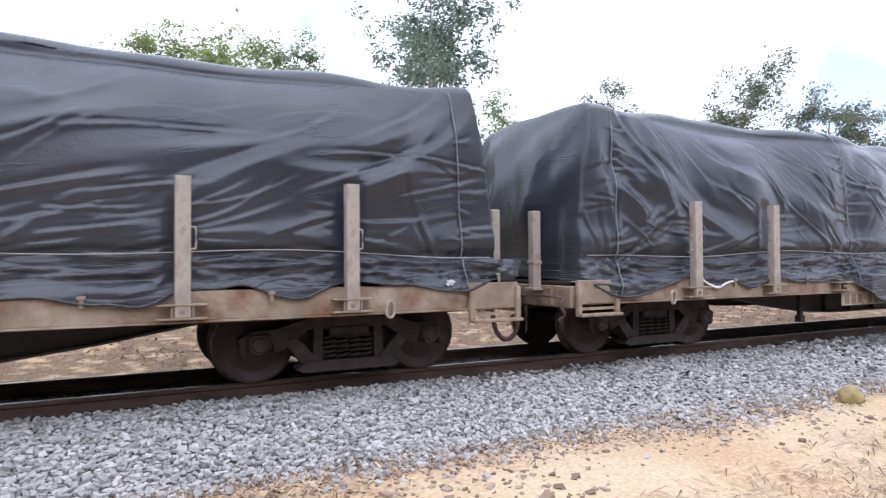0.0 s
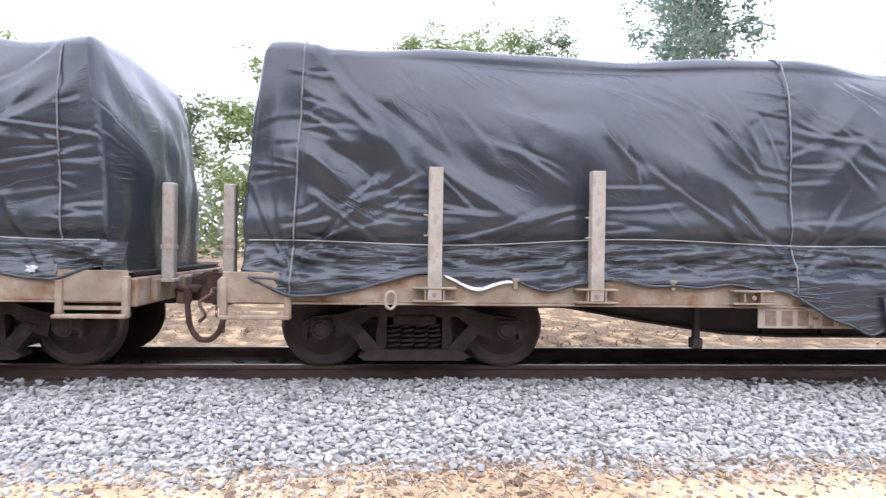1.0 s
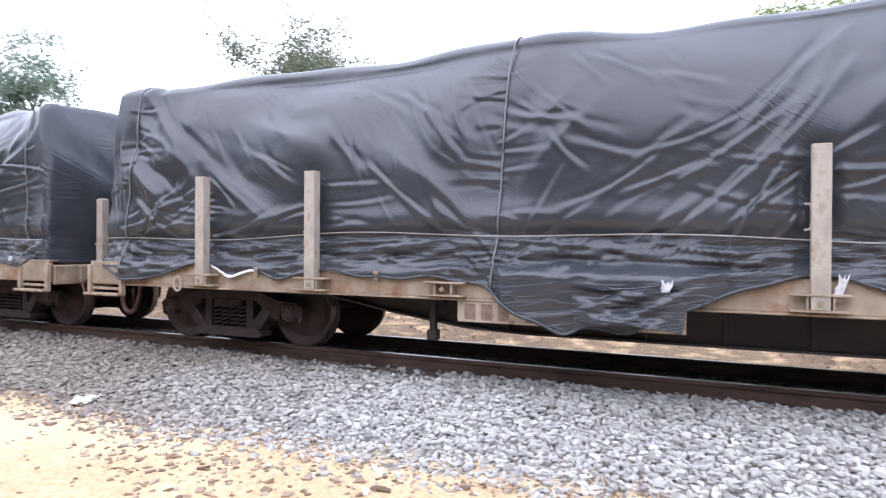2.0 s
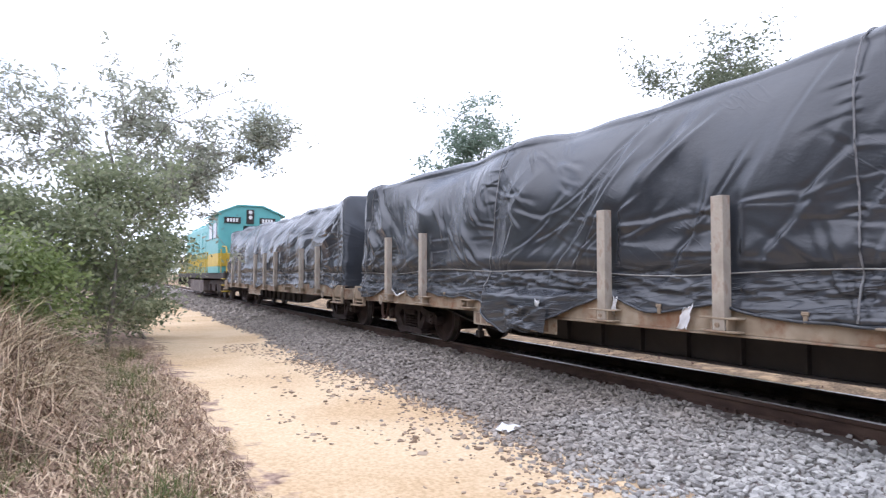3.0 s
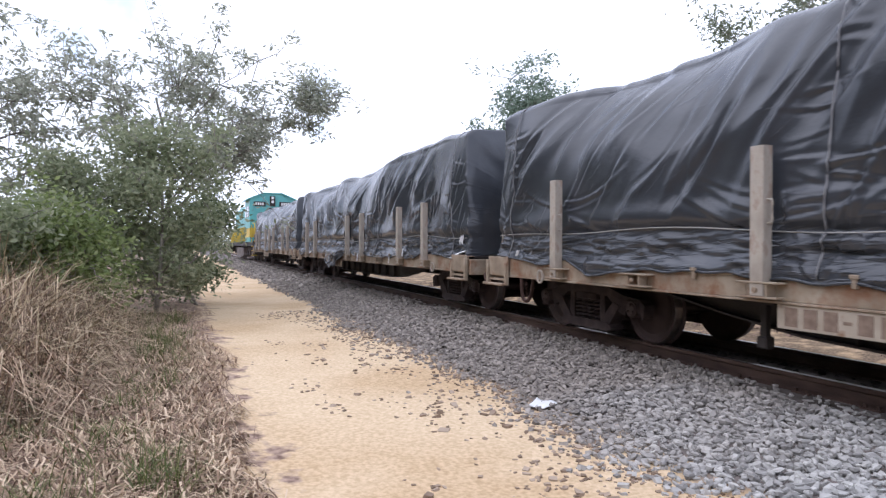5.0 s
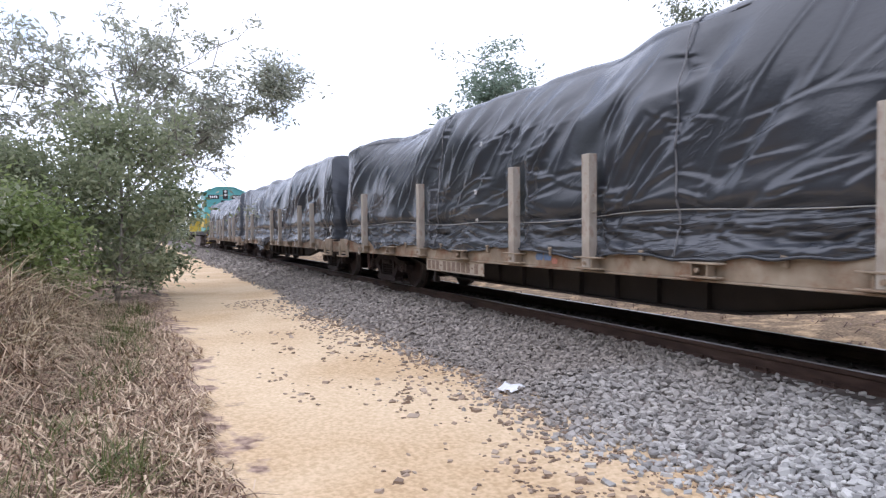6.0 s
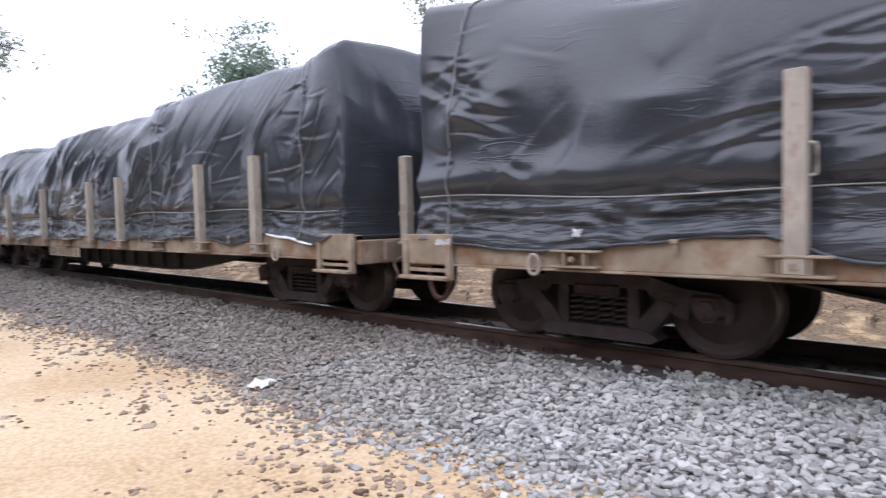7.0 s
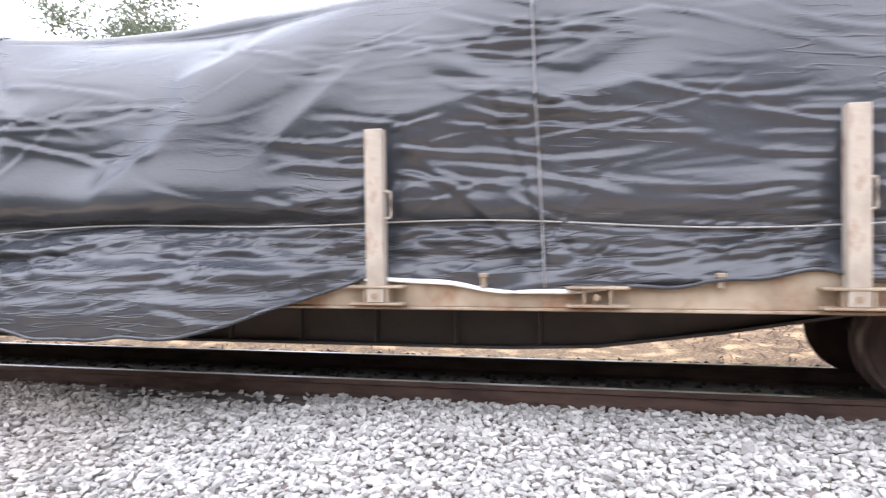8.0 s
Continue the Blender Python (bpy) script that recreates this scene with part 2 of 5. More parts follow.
def stone_material():
    """Crushed granite: fresh pale grey stones to the east, older dust-stained ones to the west of a ragged border."""
    mat = material("crushed_granite", [(0.25, 0.244, 0.233), (0.43, 0.421, 0.40), (0.60, 0.588, 0.558)], scale=14, rough=0.85, island=0.65, bump=0.3, bump_scale=70)
    n, l = mat.node_tree.nodes, mat.node_tree.links
    b = n["Principled BSDF"]
    src = b.inputs["Base Color"].links[0].from_socket
    geo = n.new("ShaderNodeNewGeometry")
    sep = n.new("ShaderNodeSeparateXYZ")
    l.new(geo.outputs["Position"], sep.inputs[0])
    nz = n.new("ShaderNodeTexNoise")
    nz.inputs["Scale"].default_value, nz.inputs["Detail"].default_value = 0.9, 6
    l.new(geo.outputs["Position"], nz.inputs["Vector"])
    ma = n.new("ShaderNodeMath")
    ma.operation = "MULTIPLY_ADD"
    ma.inputs[1].default_value = 4.0
    l.new(nz.outputs["Fac"], ma.inputs[0])
    l.new(sep.outputs["X"], ma.inputs[2])
    mr = n.new("ShaderNodeMapRange")
    mr.inputs["From Min"].default_value, mr.inputs["From Max"].default_value = -0.6, -3.2
    mr.inputs["To Max"].default_value = 0.85
    l.new(ma.outputs[0], mr.inputs["Value"])
    mul = n.new("ShaderNodeMix")
    mul.data_type, mul.blend_type = "RGBA", "MULTIPLY"
    l.new(mr.outputs[0], mul.inputs["Factor"])
    l.new(src, mul.inputs["A"])
    mul.inputs["B"].default_value = (0.58, 0.50, 0.44, 1)
    l.new(mul.outputs["Result"], b.inputs["Base Color"])
    return mat


STONE = stone_material()
# Near-black tones: the shade under the train is put into the stone colour.
SHADED_STONE = material("shaded_stone", [(0.028, 0.023, 0.021), (0.05, 0.042, 0.038), (0.085, 0.07, 0.062)], scale=5, rough=0.85, island=0.6)


def ground_material():
    """Sandy soil; dead-grass mould beside the path, leaf litter beyond the track, dark fines under the track."""
    mat = bpy.data.materials.new("sandy_ground")
    mat.use_nodes = True
    n, l = mat.node_tree.nodes, mat.node_tree.links
    b = n["Principled BSDF"]
    b.inputs["Roughness"].default_value = 0.95
    b.inputs["Specular IOR Level"].default_value = 0.2
    geo = n.new("ShaderNodeNewGeometry")
    pos = geo.outputs["Position"]
    sep = n.new("ShaderNodeSeparateXYZ")
    l.new(pos, sep.inputs[0])

    def noise_of(scale, detail=6):
        z = n.new("ShaderNodeTexNoise")
        z.inputs["Scale"].default_value, z.inputs["Detail"].default_value = scale, detail
        l.new(pos, z.inputs["Vector"])
        return z.outputs["Fac"]

    def ramp_of(value, a, c, pa=0.35, pc=0.65):
        r = n.new("ShaderNodeValToRGB")
        r.color_ramp.elements[0].position, r.color_ramp.elements[0].color = pa, (*a, 1)
        r.color_ramp.elements[1].position, r.color_ramp.elements[1].color = pc, (*c, 1)
        l.new(value, r.inputs["Fac"])
        return r.outputs["Color"]

    def edge(value, wobble, amount, lo, hi):
        m = n.new("ShaderNodeMath")
        m.operation = "MULTIPLY_ADD"
        m.inputs[1].default_value = amount
        l.new(wobble, m.inputs[0])
        l.new(value, m.inputs[2])
        r = n.new("ShaderNodeMapRange")
        r.inputs["From Min"].default_value, r.inputs["From Max"].default_value = lo, hi
        l.new(m.outputs[0], r.inputs["Value"])
        return r.outputs[0]

    def over(fac, a, c):
        m = n.new("ShaderNodeMix")
        m.data_type = "RGBA"
        l.new(fac, m.inputs["Factor"])
        l.new(a, m.inputs["A"])
        l.new(c, m.inputs["B"])
        return m.outputs["Result"]

    fine, mid, big = noise_of(30, 8), noise_of(3.0, 8), noise_of(0.6, 5)
    sand = over(ramp_of(big, (0, 0, 0), (1, 1, 1), 0.38, 0.62), ramp_of(fine, (0.47, 0.325, 0.185), (0.64, 0.465, 0.285)), ramp_of(fine, (0.58, 0.43, 0.265), (0.73, 0.57, 0.385)))
    mould = ramp_of(noise_of(14, 8), (0.17, 0.108, 0.082), (0.47, 0.34, 0.26))
    fines = ramp_of(mid, (0.10, 0.085, 0.075), (0.20, 0.17, 0.155))
    beyond = over(ramp_of(mid, (0, 0, 0), (1, 1, 1), 0.35, 0.50), ramp_of(fine, (0.46, 0.31, 0.17), (0.62, 0.45, 0.28)), ramp_of(fine, (0.12, 0.085, 0.055), (0.34, 0.24, 0.15)))
    col = over(edge(sep.outputs["Y"], noise_of(4.5, 9), 1.7, 1.75, 1.58), sand, mould)
    col = over(edge(sep.outputs["Y"], mid, 0.7, 3.55, 3.75), col, fines)
    col = over(edge(sep.outputs["Y"], mid, 0.9, 7.2, 7.7), col, beyond)
    l.new(col, b.inputs["Base Color"])
    bump = n.new("ShaderNodeBump")
    bump.inputs["Strength"].default_value, bump.inputs["Distance"].default_value = 0.35, 0.02
    l.new(fine, bump.inputs["Height"])
    l.new(bump.outputs[0], b.inputs["Normal"])
    return mat


SOIL = ground_material()


# ---- mesh helpers
def link_mesh(name, bm, mat, smooth=False, parent=None):
    me = bpy.data.meshes.new(name)
    bm.to_mesh(me)
    bm.free()
    mats = mat if isinstance(mat, (list, tuple)) else [mat]
    for m in mats:
        me.materials.append(m)
    if smooth:
        me.polygons.foreach_set("use_smooth", [True] * len(me.polygons))
    ob = new(name, me)
    if parent:
        ob.parent = parent
    return ob


def part(name, bm, mat, parent, label="", smooth=False):
    ob = link_mesh(name, bm, mat, smooth, parent)
    return tagged(ob, label) if label else ob


def raw(name, verts, faces, mats, smooth=False, parent=None, index=None):
    me = bpy.data.meshes.new(name)
    me.from_pydata([tuple(v) for v in verts] if not isinstance(verts, np.ndarray) else verts.tolist(), [], faces if isinstance(faces, list) else faces.tolist())
    for m in mats if isinstance(mats, (list, tuple)) else [mats]:
        me.materials.append(m)
    if smooth:
        me.polygons.foreach_set("use_smooth", [True] * len(me.polygons))
    if index is not None:
        me.polygons.foreach_set("material_index", index)
    me.update()
    ob = new(name, me)
    if parent:
        ob.parent = parent
    return ob


def box(bm, x0, x1, y0, y1, z0, z1, bevel=0.0, m=None, mat=0):
    r = bmesh.ops.create_cube(bm, size=1.0, matrix=Matrix.Translation(((x0 + x1) / 2, (y0 + y1) / 2, (z0 + z1) / 2)) @ Matrix.Diagonal((x1 - x0, y1 - y0, z1 - z0, 1)))
    vs = r["verts"]
    fs = {f for v in vs for f in v.link_faces}
    if bevel:
        es = {e for v in vs for e in v.link_edges}
        rb = bmesh.ops.bevel(bm, geom=list(es), offset=bevel, segments=1, affect="EDGES")
        vs = list({v for f in rb["faces"] for v in f.verts} | {v for v in vs if v.is_valid})
        fs = {f for v in vs for f in v.link_faces}
    for f in fs:
        f.material_index = mat
    if m is not None:
        bmesh.ops.transform(bm, matrix=m, verts=vs)
    return vs


def rod(bm, a, b, r0, r1=None, seg=10, mat=0):
    a, b = Vector(a), Vector(b)
    d = b - a
    m = Matrix.Translation((a + b) / 2) @ d.to_track_quat("Z", "Y").to_matrix().to_4x4()
    r = bmesh.ops.create_cone(bm, cap_ends=True, segments=seg, radius1=r0, radius2=r0 if r1 is None else r1, depth=d.length, matrix=m)
    for f in {f for v in r["verts"] for f in v.link_faces}:
        f.material_index = mat
    return r["verts"]


def tube(bm, pts, r, seg=6, taper=None):
    """A tube along points; taper: the radius at its end."""
    pts = [Vector(p) for p in pts]
    rings = []
    for i, p in enumerate(pts):
        d = (pts[min(i + 1, len(pts) - 1)] - pts[max(i - 1, 0)]).normalized()
        q = d.to_track_quat("Z", "Y")
        rr = r if taper is None else r + (taper - r) * i / (len(pts) - 1)
        rings.append([bm.verts.new(p + q @ Vector((rr * math.cos(2 * math.pi * k / seg), rr * math.sin(2 * math.pi * k / seg), 0))) for k in range(seg)])
    for a, b in zip(rings, rings[1:]):
        for k in range(seg):
            bm.faces.new((a[k], a[(k + 1) % seg], b[(k + 1) % seg], b[k]))
    bm.faces.new(rings[0][::-1])
    bm.faces.new(rings[-1])


def prism(bm, outline, y0, y1, mat=0):
    """A plate: an outline of (x, z) given thickness from y0 to y1."""
    a = [bm.verts.new((x, y0, z)) for x, z in outline]
    b = [bm.verts.new((x, y1, z)) for x, z in outline]
    n_ = len(outline)
    fs = [bm.faces.new(a), bm.faces.new(b[::-1])]
    for i in range(n_):
        fs.append(bm.faces.new((a[(i + 1) % n_], a[i], b[i], b[(i + 1) % n_])))
    for f in fs:
        f.material_index = mat
    bmesh.ops.recalc_face_normals(bm, faces=fs)


# ---- ground
TRACK_Y, GAUGE = 5.72, 1.06


def smooth_noise(x, y, seed=0.0):
    return (np.sin(x * 0.9 + 1.7 * np.sin(y * 0.7 + seed)) + np.sin(y * 1.3 + 1.3 * np.sin(x * 0.5 + 2.1 + seed)) + 0.5 * np.sin(2.3 * x + 1.9 * y + seed)) / 2.5


def bed_edge(x):
    """The ragged line where the ballast meets the sandy path."""
    return 3.18 + 0.10 * np.sin(x * 0.7 + 0.5) + 0.07 * np.sin(x * 1.9) + 0.05 * np.sin(x * 4.3 + 1)


def ground_z(x, y):
    x, y = np.asarray(x, float), np.asarray(y, float)
    e = bed_edge(x)
    z = np.interp(y, [-60, -6, -1.2, 0.6, 1.0, 3.0], [-0.1, -0.15, -0.26, -0.31, -0.35, -0.345]) + 0.012 * smooth_noise(x * 2.2, y * 2.2)
    bed = np.clip((y - e) / (4.75 - e), 0, 1)
    z = np.where(y > e, -0.345 + 0.20 * bed ** 0.85, z)
    back = np.clip((y - 6.9) / 0.9, 0, 1)
    z = np.where(y > 6.9, -0.145 - 0.2 * back * back * (3 - 2 * back), z)
    far = np.interp(y, [7.8, 10, 13, 20, 60, 300], [0, 0.1, 0.45, 0.8, 1.2, 1.2])
    return z + np.where(y > 7.8, far + 0.07 * smooth_noise(x * 1.1, y * 1.1, 3), 0)


def build_ground():
    xs = np.unique(np.concatenate([np.linspace(-900, -60, 18), np.linspace(-60, -16, 60), np.linspace(-16, 14, 170), np.linspace(14, 50, 30), np.linspace(50, 900, 18)]))
    ys = np.unique(np.concatenate([np.linspace(-900, -30, 10), np.linspace(-30, -3, 16), np.linspace(-3, 9, 110), np.linspace(9, 25, 40), np.linspace(25, 1200, 16)]))
    X, Y = np.meshgrid(xs, ys, indexing="ij")
    Z = ground_z(X, Y)
    v = np.stack([X, Y, Z], -1).reshape(-1, 3)
    ny = len(ys)
    i, j = np.meshgrid(np.arange(len(xs) - 1), np.arange(ny - 1), indexing="ij")
    a = (i * ny + j).ravel()
    f = np.stack([a, a + ny, a + ny + 1, a + 1], 1)
    tagged(raw("ground", v, f, SOIL, True), "sandy ground with dead grass, path and railway bank", "ground", kind="structure")


build_ground()


def stones(name, xy, size, mat, rng, lift=0.55, flat=0.85, z_of=ground_z, tilt=0.75):
    """Angular stones, one knocked-about block each, on the ground."""
    n_ = len(xy)
    cube = np.array([(x, y, z) for x in (-1, 1) for y in (-1, 1) for z in (-1, 1)], float)
    quads = np.array([(0, 1, 3, 2), (4, 6, 7, 5), (0, 4, 5, 1), (2, 3, 7, 6), (0, 2, 6, 4), (1, 5, 7, 3)])
    p = cube[None] * (0.62 + 0.55 * rng.random((n_, 8, 3)))
    dims = size[:, None] * np.stack([0.5 + 0.25 * rng.random(n_), 0.38 + 0.2 * rng.random(n_), flat * (0.38 + 0.2 * rng.random(n_))], 1)
    p *= dims[:, None, :]
    ang = rng.normal(0, tilt, (n_, 3))
    ang[:, 2] = rng.random(n_) * 6.283
    c, s_ = np.cos(ang), np.sin(ang)
    y1 = p[..., 1] * c[:, None, 0] - p[..., 2] * s_[:, None, 0]
    z1 = p[..., 1] * s_[:, None, 0] + p[..., 2] * c[:, None, 0]
    x1 = p[..., 0] * c[:, None, 1] + z1 * s_[:, None, 1]
    z2 = -p[..., 0] * s_[:, None, 1] + z1 * c[:, None, 1]
    x2 = x1 * c[:, None, 2] - y1 * s_[:, None, 2]
    y2 = x1 * s_[:, None, 2] + y1 * c[:, None, 2]
    base = z_of(xy[:, 0], xy[:, 1]) + lift * size * (rng.random(n_) * 1.3 - 0.15)
    v = np.stack([x2 + xy[:, :1], y2 + xy[:, 1:2], z2 + base[:, None]], -1).reshape(-1, 3)
    f = (np.arange(n_)[:, None, None] * 8 + quads[None]).reshape(-1, 4)
    return raw(name, v, f, mat)


def chips(name, xy, up, size, mat, rng, tilt=0.3, foot=True):
    """Crushed stones with worn corners: a five-sided girdle, a smaller top and, close by, a foot."""
    n_, k = len(xy), 5
    a = (np.arange(k)[None] + rng.uniform(-0.32, 0.32, (n_, k))) * 2 * math.pi / k
    r = rng.uniform(0.78, 1.12, (n_, k))
    rings = []
    levels = ((0.6, -1.2), (1.0, 0.15), (0.70, 0.8)) if foot else ((1.0, -0.3), (0.70, 0.8))
    for scale, h in levels:
        rr = r * scale * rng.uniform(0.86, 1.12, (n_, k))
        rings.append(np.stack([rr * np.cos(a), rr * np.sin(a), h + rng.uniform(-0.28, 0.28, (n_, k))], -1))
    p = np.concatenate(rings, 1) * (size[:, None] * np.stack([rng.uniform(0.46, 0.66, n_), rng.uniform(0.32, 0.46, n_), rng.uniform(0.14, 0.28, n_)], 1))[:, None]
    ang = rng.normal(0, tilt, (n_, 3))
    ang[:, 2] = rng.random(n_) * 6.283
    c, s_ = np.cos(ang), np.sin(ang)
    x, y, z = p[..., 0], p[..., 1], p[..., 2]
    x, y = x * c[:, 2:3] - y * s_[:, 2:3], x * s_[:, 2:3] + y * c[:, 2:3]
    y, z = y * c[:, :1] - z * s_[:, :1], y * s_[:, :1] + z * c[:, :1]
    x, z = x * c[:, 1:2] + z * s_[:, 1:2], -x * s_[:, 1:2] + z * c[:, 1:2]
    z0 = ground_z(xy[:, 0], xy[:, 1]) + up
    v = np.stack([x + xy[:, :1], y + xy[:, 1:2], z + z0[:, None]], -1).reshape(-1, 3)
    i = np.arange(k)
    j = (i + 1) % k
    quads = np.concatenate([np.stack([i + o, j + o, j + o + k, i + o + k], 1) for o in range(0, k * (len(levels) - 1), k)])
    first = np.arange(n_)[:, None, None] * len(levels) * k
    faces = (first + quads[None]).reshape(-1, 4).tolist() + (first[:, 0] + ((len(levels) - 1) * k + i)[None]).tolist()
    return raw(name, v, faces, mat)


def build_ballast():
    rng = np.random.default_rng(3)

    def field(x0, x1, step, big):
        """Two layers of stones, the lower one close-packed."""
        out = []
        for layer, part_of, up in ((0, 1.0, 0.002), (1, 0.55, 0.022)):
            gx, gy = np.meshgrid(np.arange(x0, x1, step), np.arange(2.92, 5.09, step * 0.82), indexing="ij")
            x = (gx + rng.uniform(-0.42, 0.42, gx.shape) * step).ravel() + layer * step / 2
            y = (gy + rng.uniform(-0.42, 0.42, gx.shape) * step).ravel()
            keep = (y > bed_edge(x) + rng.normal(0, 0.09, len(x))) & (rng.random(len(x)) < part_of)
            keep &= ~((y > 4.80) & (smooth_noise(x * 1.6, y * 0.5, 5) > 0.30) & (rng.random(len(x)) < 0.85))
            x, y = x[keep], y[keep]
            out.append(np.stack([x, y, up * big / 0.06 * rng.uniform(0.4, 1.4, len(x)), big * rng.uniform(0.62, 1.22, len(x)) * (1 + 0.4 * (rng.random(len(x)) < 0.07))], 1))
        return np.concatenate(out)

    for rows, foot in ((field(-4.5, 5.0, 0.048, 0.064), True), (np.concatenate([field(-7.5, -4.5, 0.050, 0.064), field(5.0, 9.0, 0.055, 0.066), field(-20, -7.5, 0.073, 0.080), field(9.0, 22, 0.10, 0.10), field(-60, -20, 0.15, 0.15)]), False)):
        tagged(chips("ballast", rows[:, :2], rows[:, 2], rows[:, 3], STONE, rng, 0.33, foot), "bed of crushed pale grey granite beside the rails", "ballast", kind="stuff")
    stray_x = rng.uniform(-14, 10, 900)
    stray = np.stack([stray_x, bed_edge(stray_x) - np.abs(rng.normal(0, 0.22, 900))], 1)
    tagged(stones("stray_ballast", stray, rng.uniform(0.015, 0.05, 900), STONE, rng, lift=0.15, flat=0.7, tilt=0.3), "grey stones strayed from the ballast on to the sand", "ballast", kind="stuff")
    n_ = 4500
    x = rng.uniform(-12, 11, n_)
    grit = np.stack([x, bed_edge(x) + 0.06 - np.abs(rng.normal(0, 0.17, n_)) * (1 + 0.6 * smooth_noise(x * 1.7, x * 0.3, 6))], 1)
    tagged(stones("grit", grit, rng.uniform(0.008, 0.022, n_), PEBBLE, rng, lift=0.2, flat=0.7, tilt=0.3), "brown-grey grit along the foot of the ballast", "grit", kind="stuff")
    # Stones between and beyond the rails, coloured dark for the shade there.
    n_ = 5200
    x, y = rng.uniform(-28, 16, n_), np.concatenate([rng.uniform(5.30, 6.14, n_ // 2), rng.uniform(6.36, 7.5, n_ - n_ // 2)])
    tagged(stones("inner_ballast", np.stack([x, y], 1), rng.uniform(0.035, 0.065, n_), SHADED_STONE, rng, lift=0.1, z_of=lambda a, b: ground_z(a, b) - 0.015), "stone between and beyond the rails, train's shade put into its dark colour", "ballast", kind="stuff")
    n_ = 7800
    x, y = rng.uniform(-14, 7, n_), rng.uniform(1.0, 3.3, n_)
    keep = (smooth_noise(x * 1.3, y * 2.2, 8) + 0.75 * (y - 2.15) + rng.normal(0, 0.30, n_)) > 0.58
    xy = np.stack([x, y], 1)[keep]
    heaps = np.stack([rng.uniform(-10, 4, 26), rng.uniform(1.5, 2.7, 26)], 1)
    xy = np.concatenate([xy, np.repeat(heaps, 16, 0) + rng.normal(0, 1, (416, 2)) * (0.22, 0.10)])
    tagged(stones("path_pebbles", xy, rng.uniform(0.010, 0.036, len(xy)) * (1 + 0.8 * (rng.random(len(xy)) < 0.16)), PEBBLE, rng, lift=0.08, flat=0.5, tilt=0.2), "small brown stones scattered on the sandy path", "pebbles", kind="stuff")


build_ballast()


# ---- track
def build_track():
    prof = [(-0.065, -0.150), (0.065, -0.150), (0.065, -0.138), (0.012, -0.118), (0.010, -0.048), (0.034, -0.036), (0.034, -0.006), (0.026, 0.0), (-0.026, 0.0), (-0.034, -0.006), (-0.034, -0.036), (-0.010, -0.048), (-0.012, -0.118), (-0.065, -0.138)]
    track = tagged(new("railway_track"), "rusty metre-gauge rails on weathered sleepers", "track", kind="structure")
    for y in (TRACK_Y - GAUGE / 2, TRACK_Y + GAUGE / 2):
        verts, faces, idx = [], [], []
        k = len(prof)
        for x in (-300, -60, -30, -10, 0, 10, 30, 300):
            verts += [(x, y + a, b) for a, b in prof]
        for r in range(7):
            for i in range(k):
                faces.append((r * k + i, r * k + (i + 1) % k, (r + 1) * k + (i + 1) % k, (r + 1) * k + i))
                idx.append(1 if i == 7 else 0)
        raw("rail", verts, faces, [RUST, RAILTOP], parent=track, index=idx)
    bm = bmesh.new()
    box(bm, -0.11, 0.11, -1.0, 1.0, -0.32, -0.150, 0.012)
    me = bpy.data.meshes.new("sleeper")
    bm.to_mesh(me)
    bm.free()
    me.materials.append(SLEEPER)
    rng = random.Random(4)
    for i in range(150):
        ob = new("sleeper", me)
        ob.parent = track
        ob.matrix_basis = pose(-62 + i * 0.58, TRACK_Y + rng.uniform(-0.04, 0.04), rng.uniform(-0.01, 0.0), 0, 0, rng.uniform(-1.5, 1.5))
    bm = bmesh.new()
    box(bm, -0.08, 0.08, -0.11, 0.11, -0.150, -0.132, 0.004)
    for sx in (-0.05, 0.05):
        for sy in (-0.085, 0.085):
            box(bm, sx - 0.012, sx + 0.012, sy - 0.012, sy + 0.012, -0.135, -0.105)
    me = bpy.data.meshes.new("tie_plate")
    bm.to_mesh(me)
    bm.free()
    me.materials.append(RUST)
    for i in range(70, 135):
        ob = new("tie_plate", me)
        ob.parent = track
        ob.matrix_basis = pose(-62 + i * 0.58, TRACK_Y - GAUGE / 2, 0)


build_track()


# ---- wagons
PITCH, SPEED, START = 15.488, 5.749, 4.778
POCKET_0, POCKET_STEP = 2.0, 1.40
SIDE = -1.30                      # outer face of the side sill, from the track's middle
WHEEL_R, WHEELBASE = 0.385, 1.727
BOGIES = (1.853, 13.347)
TIES = {"A": (0.82, 5.25, 10.05, 14.36), "B": (0.82, 5.25, 10.05, 14.30), "C": (0.82, 5.25, 10.05, 14.02), "D": (0.75, 5.25, 10.05, 14.36)}  # straps over the sheet
MESHES = {}


def shared(key, make, mats, smooth=False):
    """The mesh of a part that all wagons have; make fills a bmesh once."""
    if key not in MESHES:
        bm = bmesh.new()
        make(bm)
        me = bpy.data.meshes.new(key)
        bm.to_mesh(me)
        bm.free()
        for m in mats if isinstance(mats, (list, tuple)) else [mats]:
            me.materials.append(m)
        if smooth:
            me.polygons.foreach_set("use_smooth", [True] * len(me.polygons))
        MESHES[key] = me
    return MESHES[key]


def place(name, me, parent, m=None, label=""):
    ob = new(name, me)
    ob.parent = parent
    if m is not None:
        ob.matrix_basis = m
    return tagged(ob, label) if label else ob


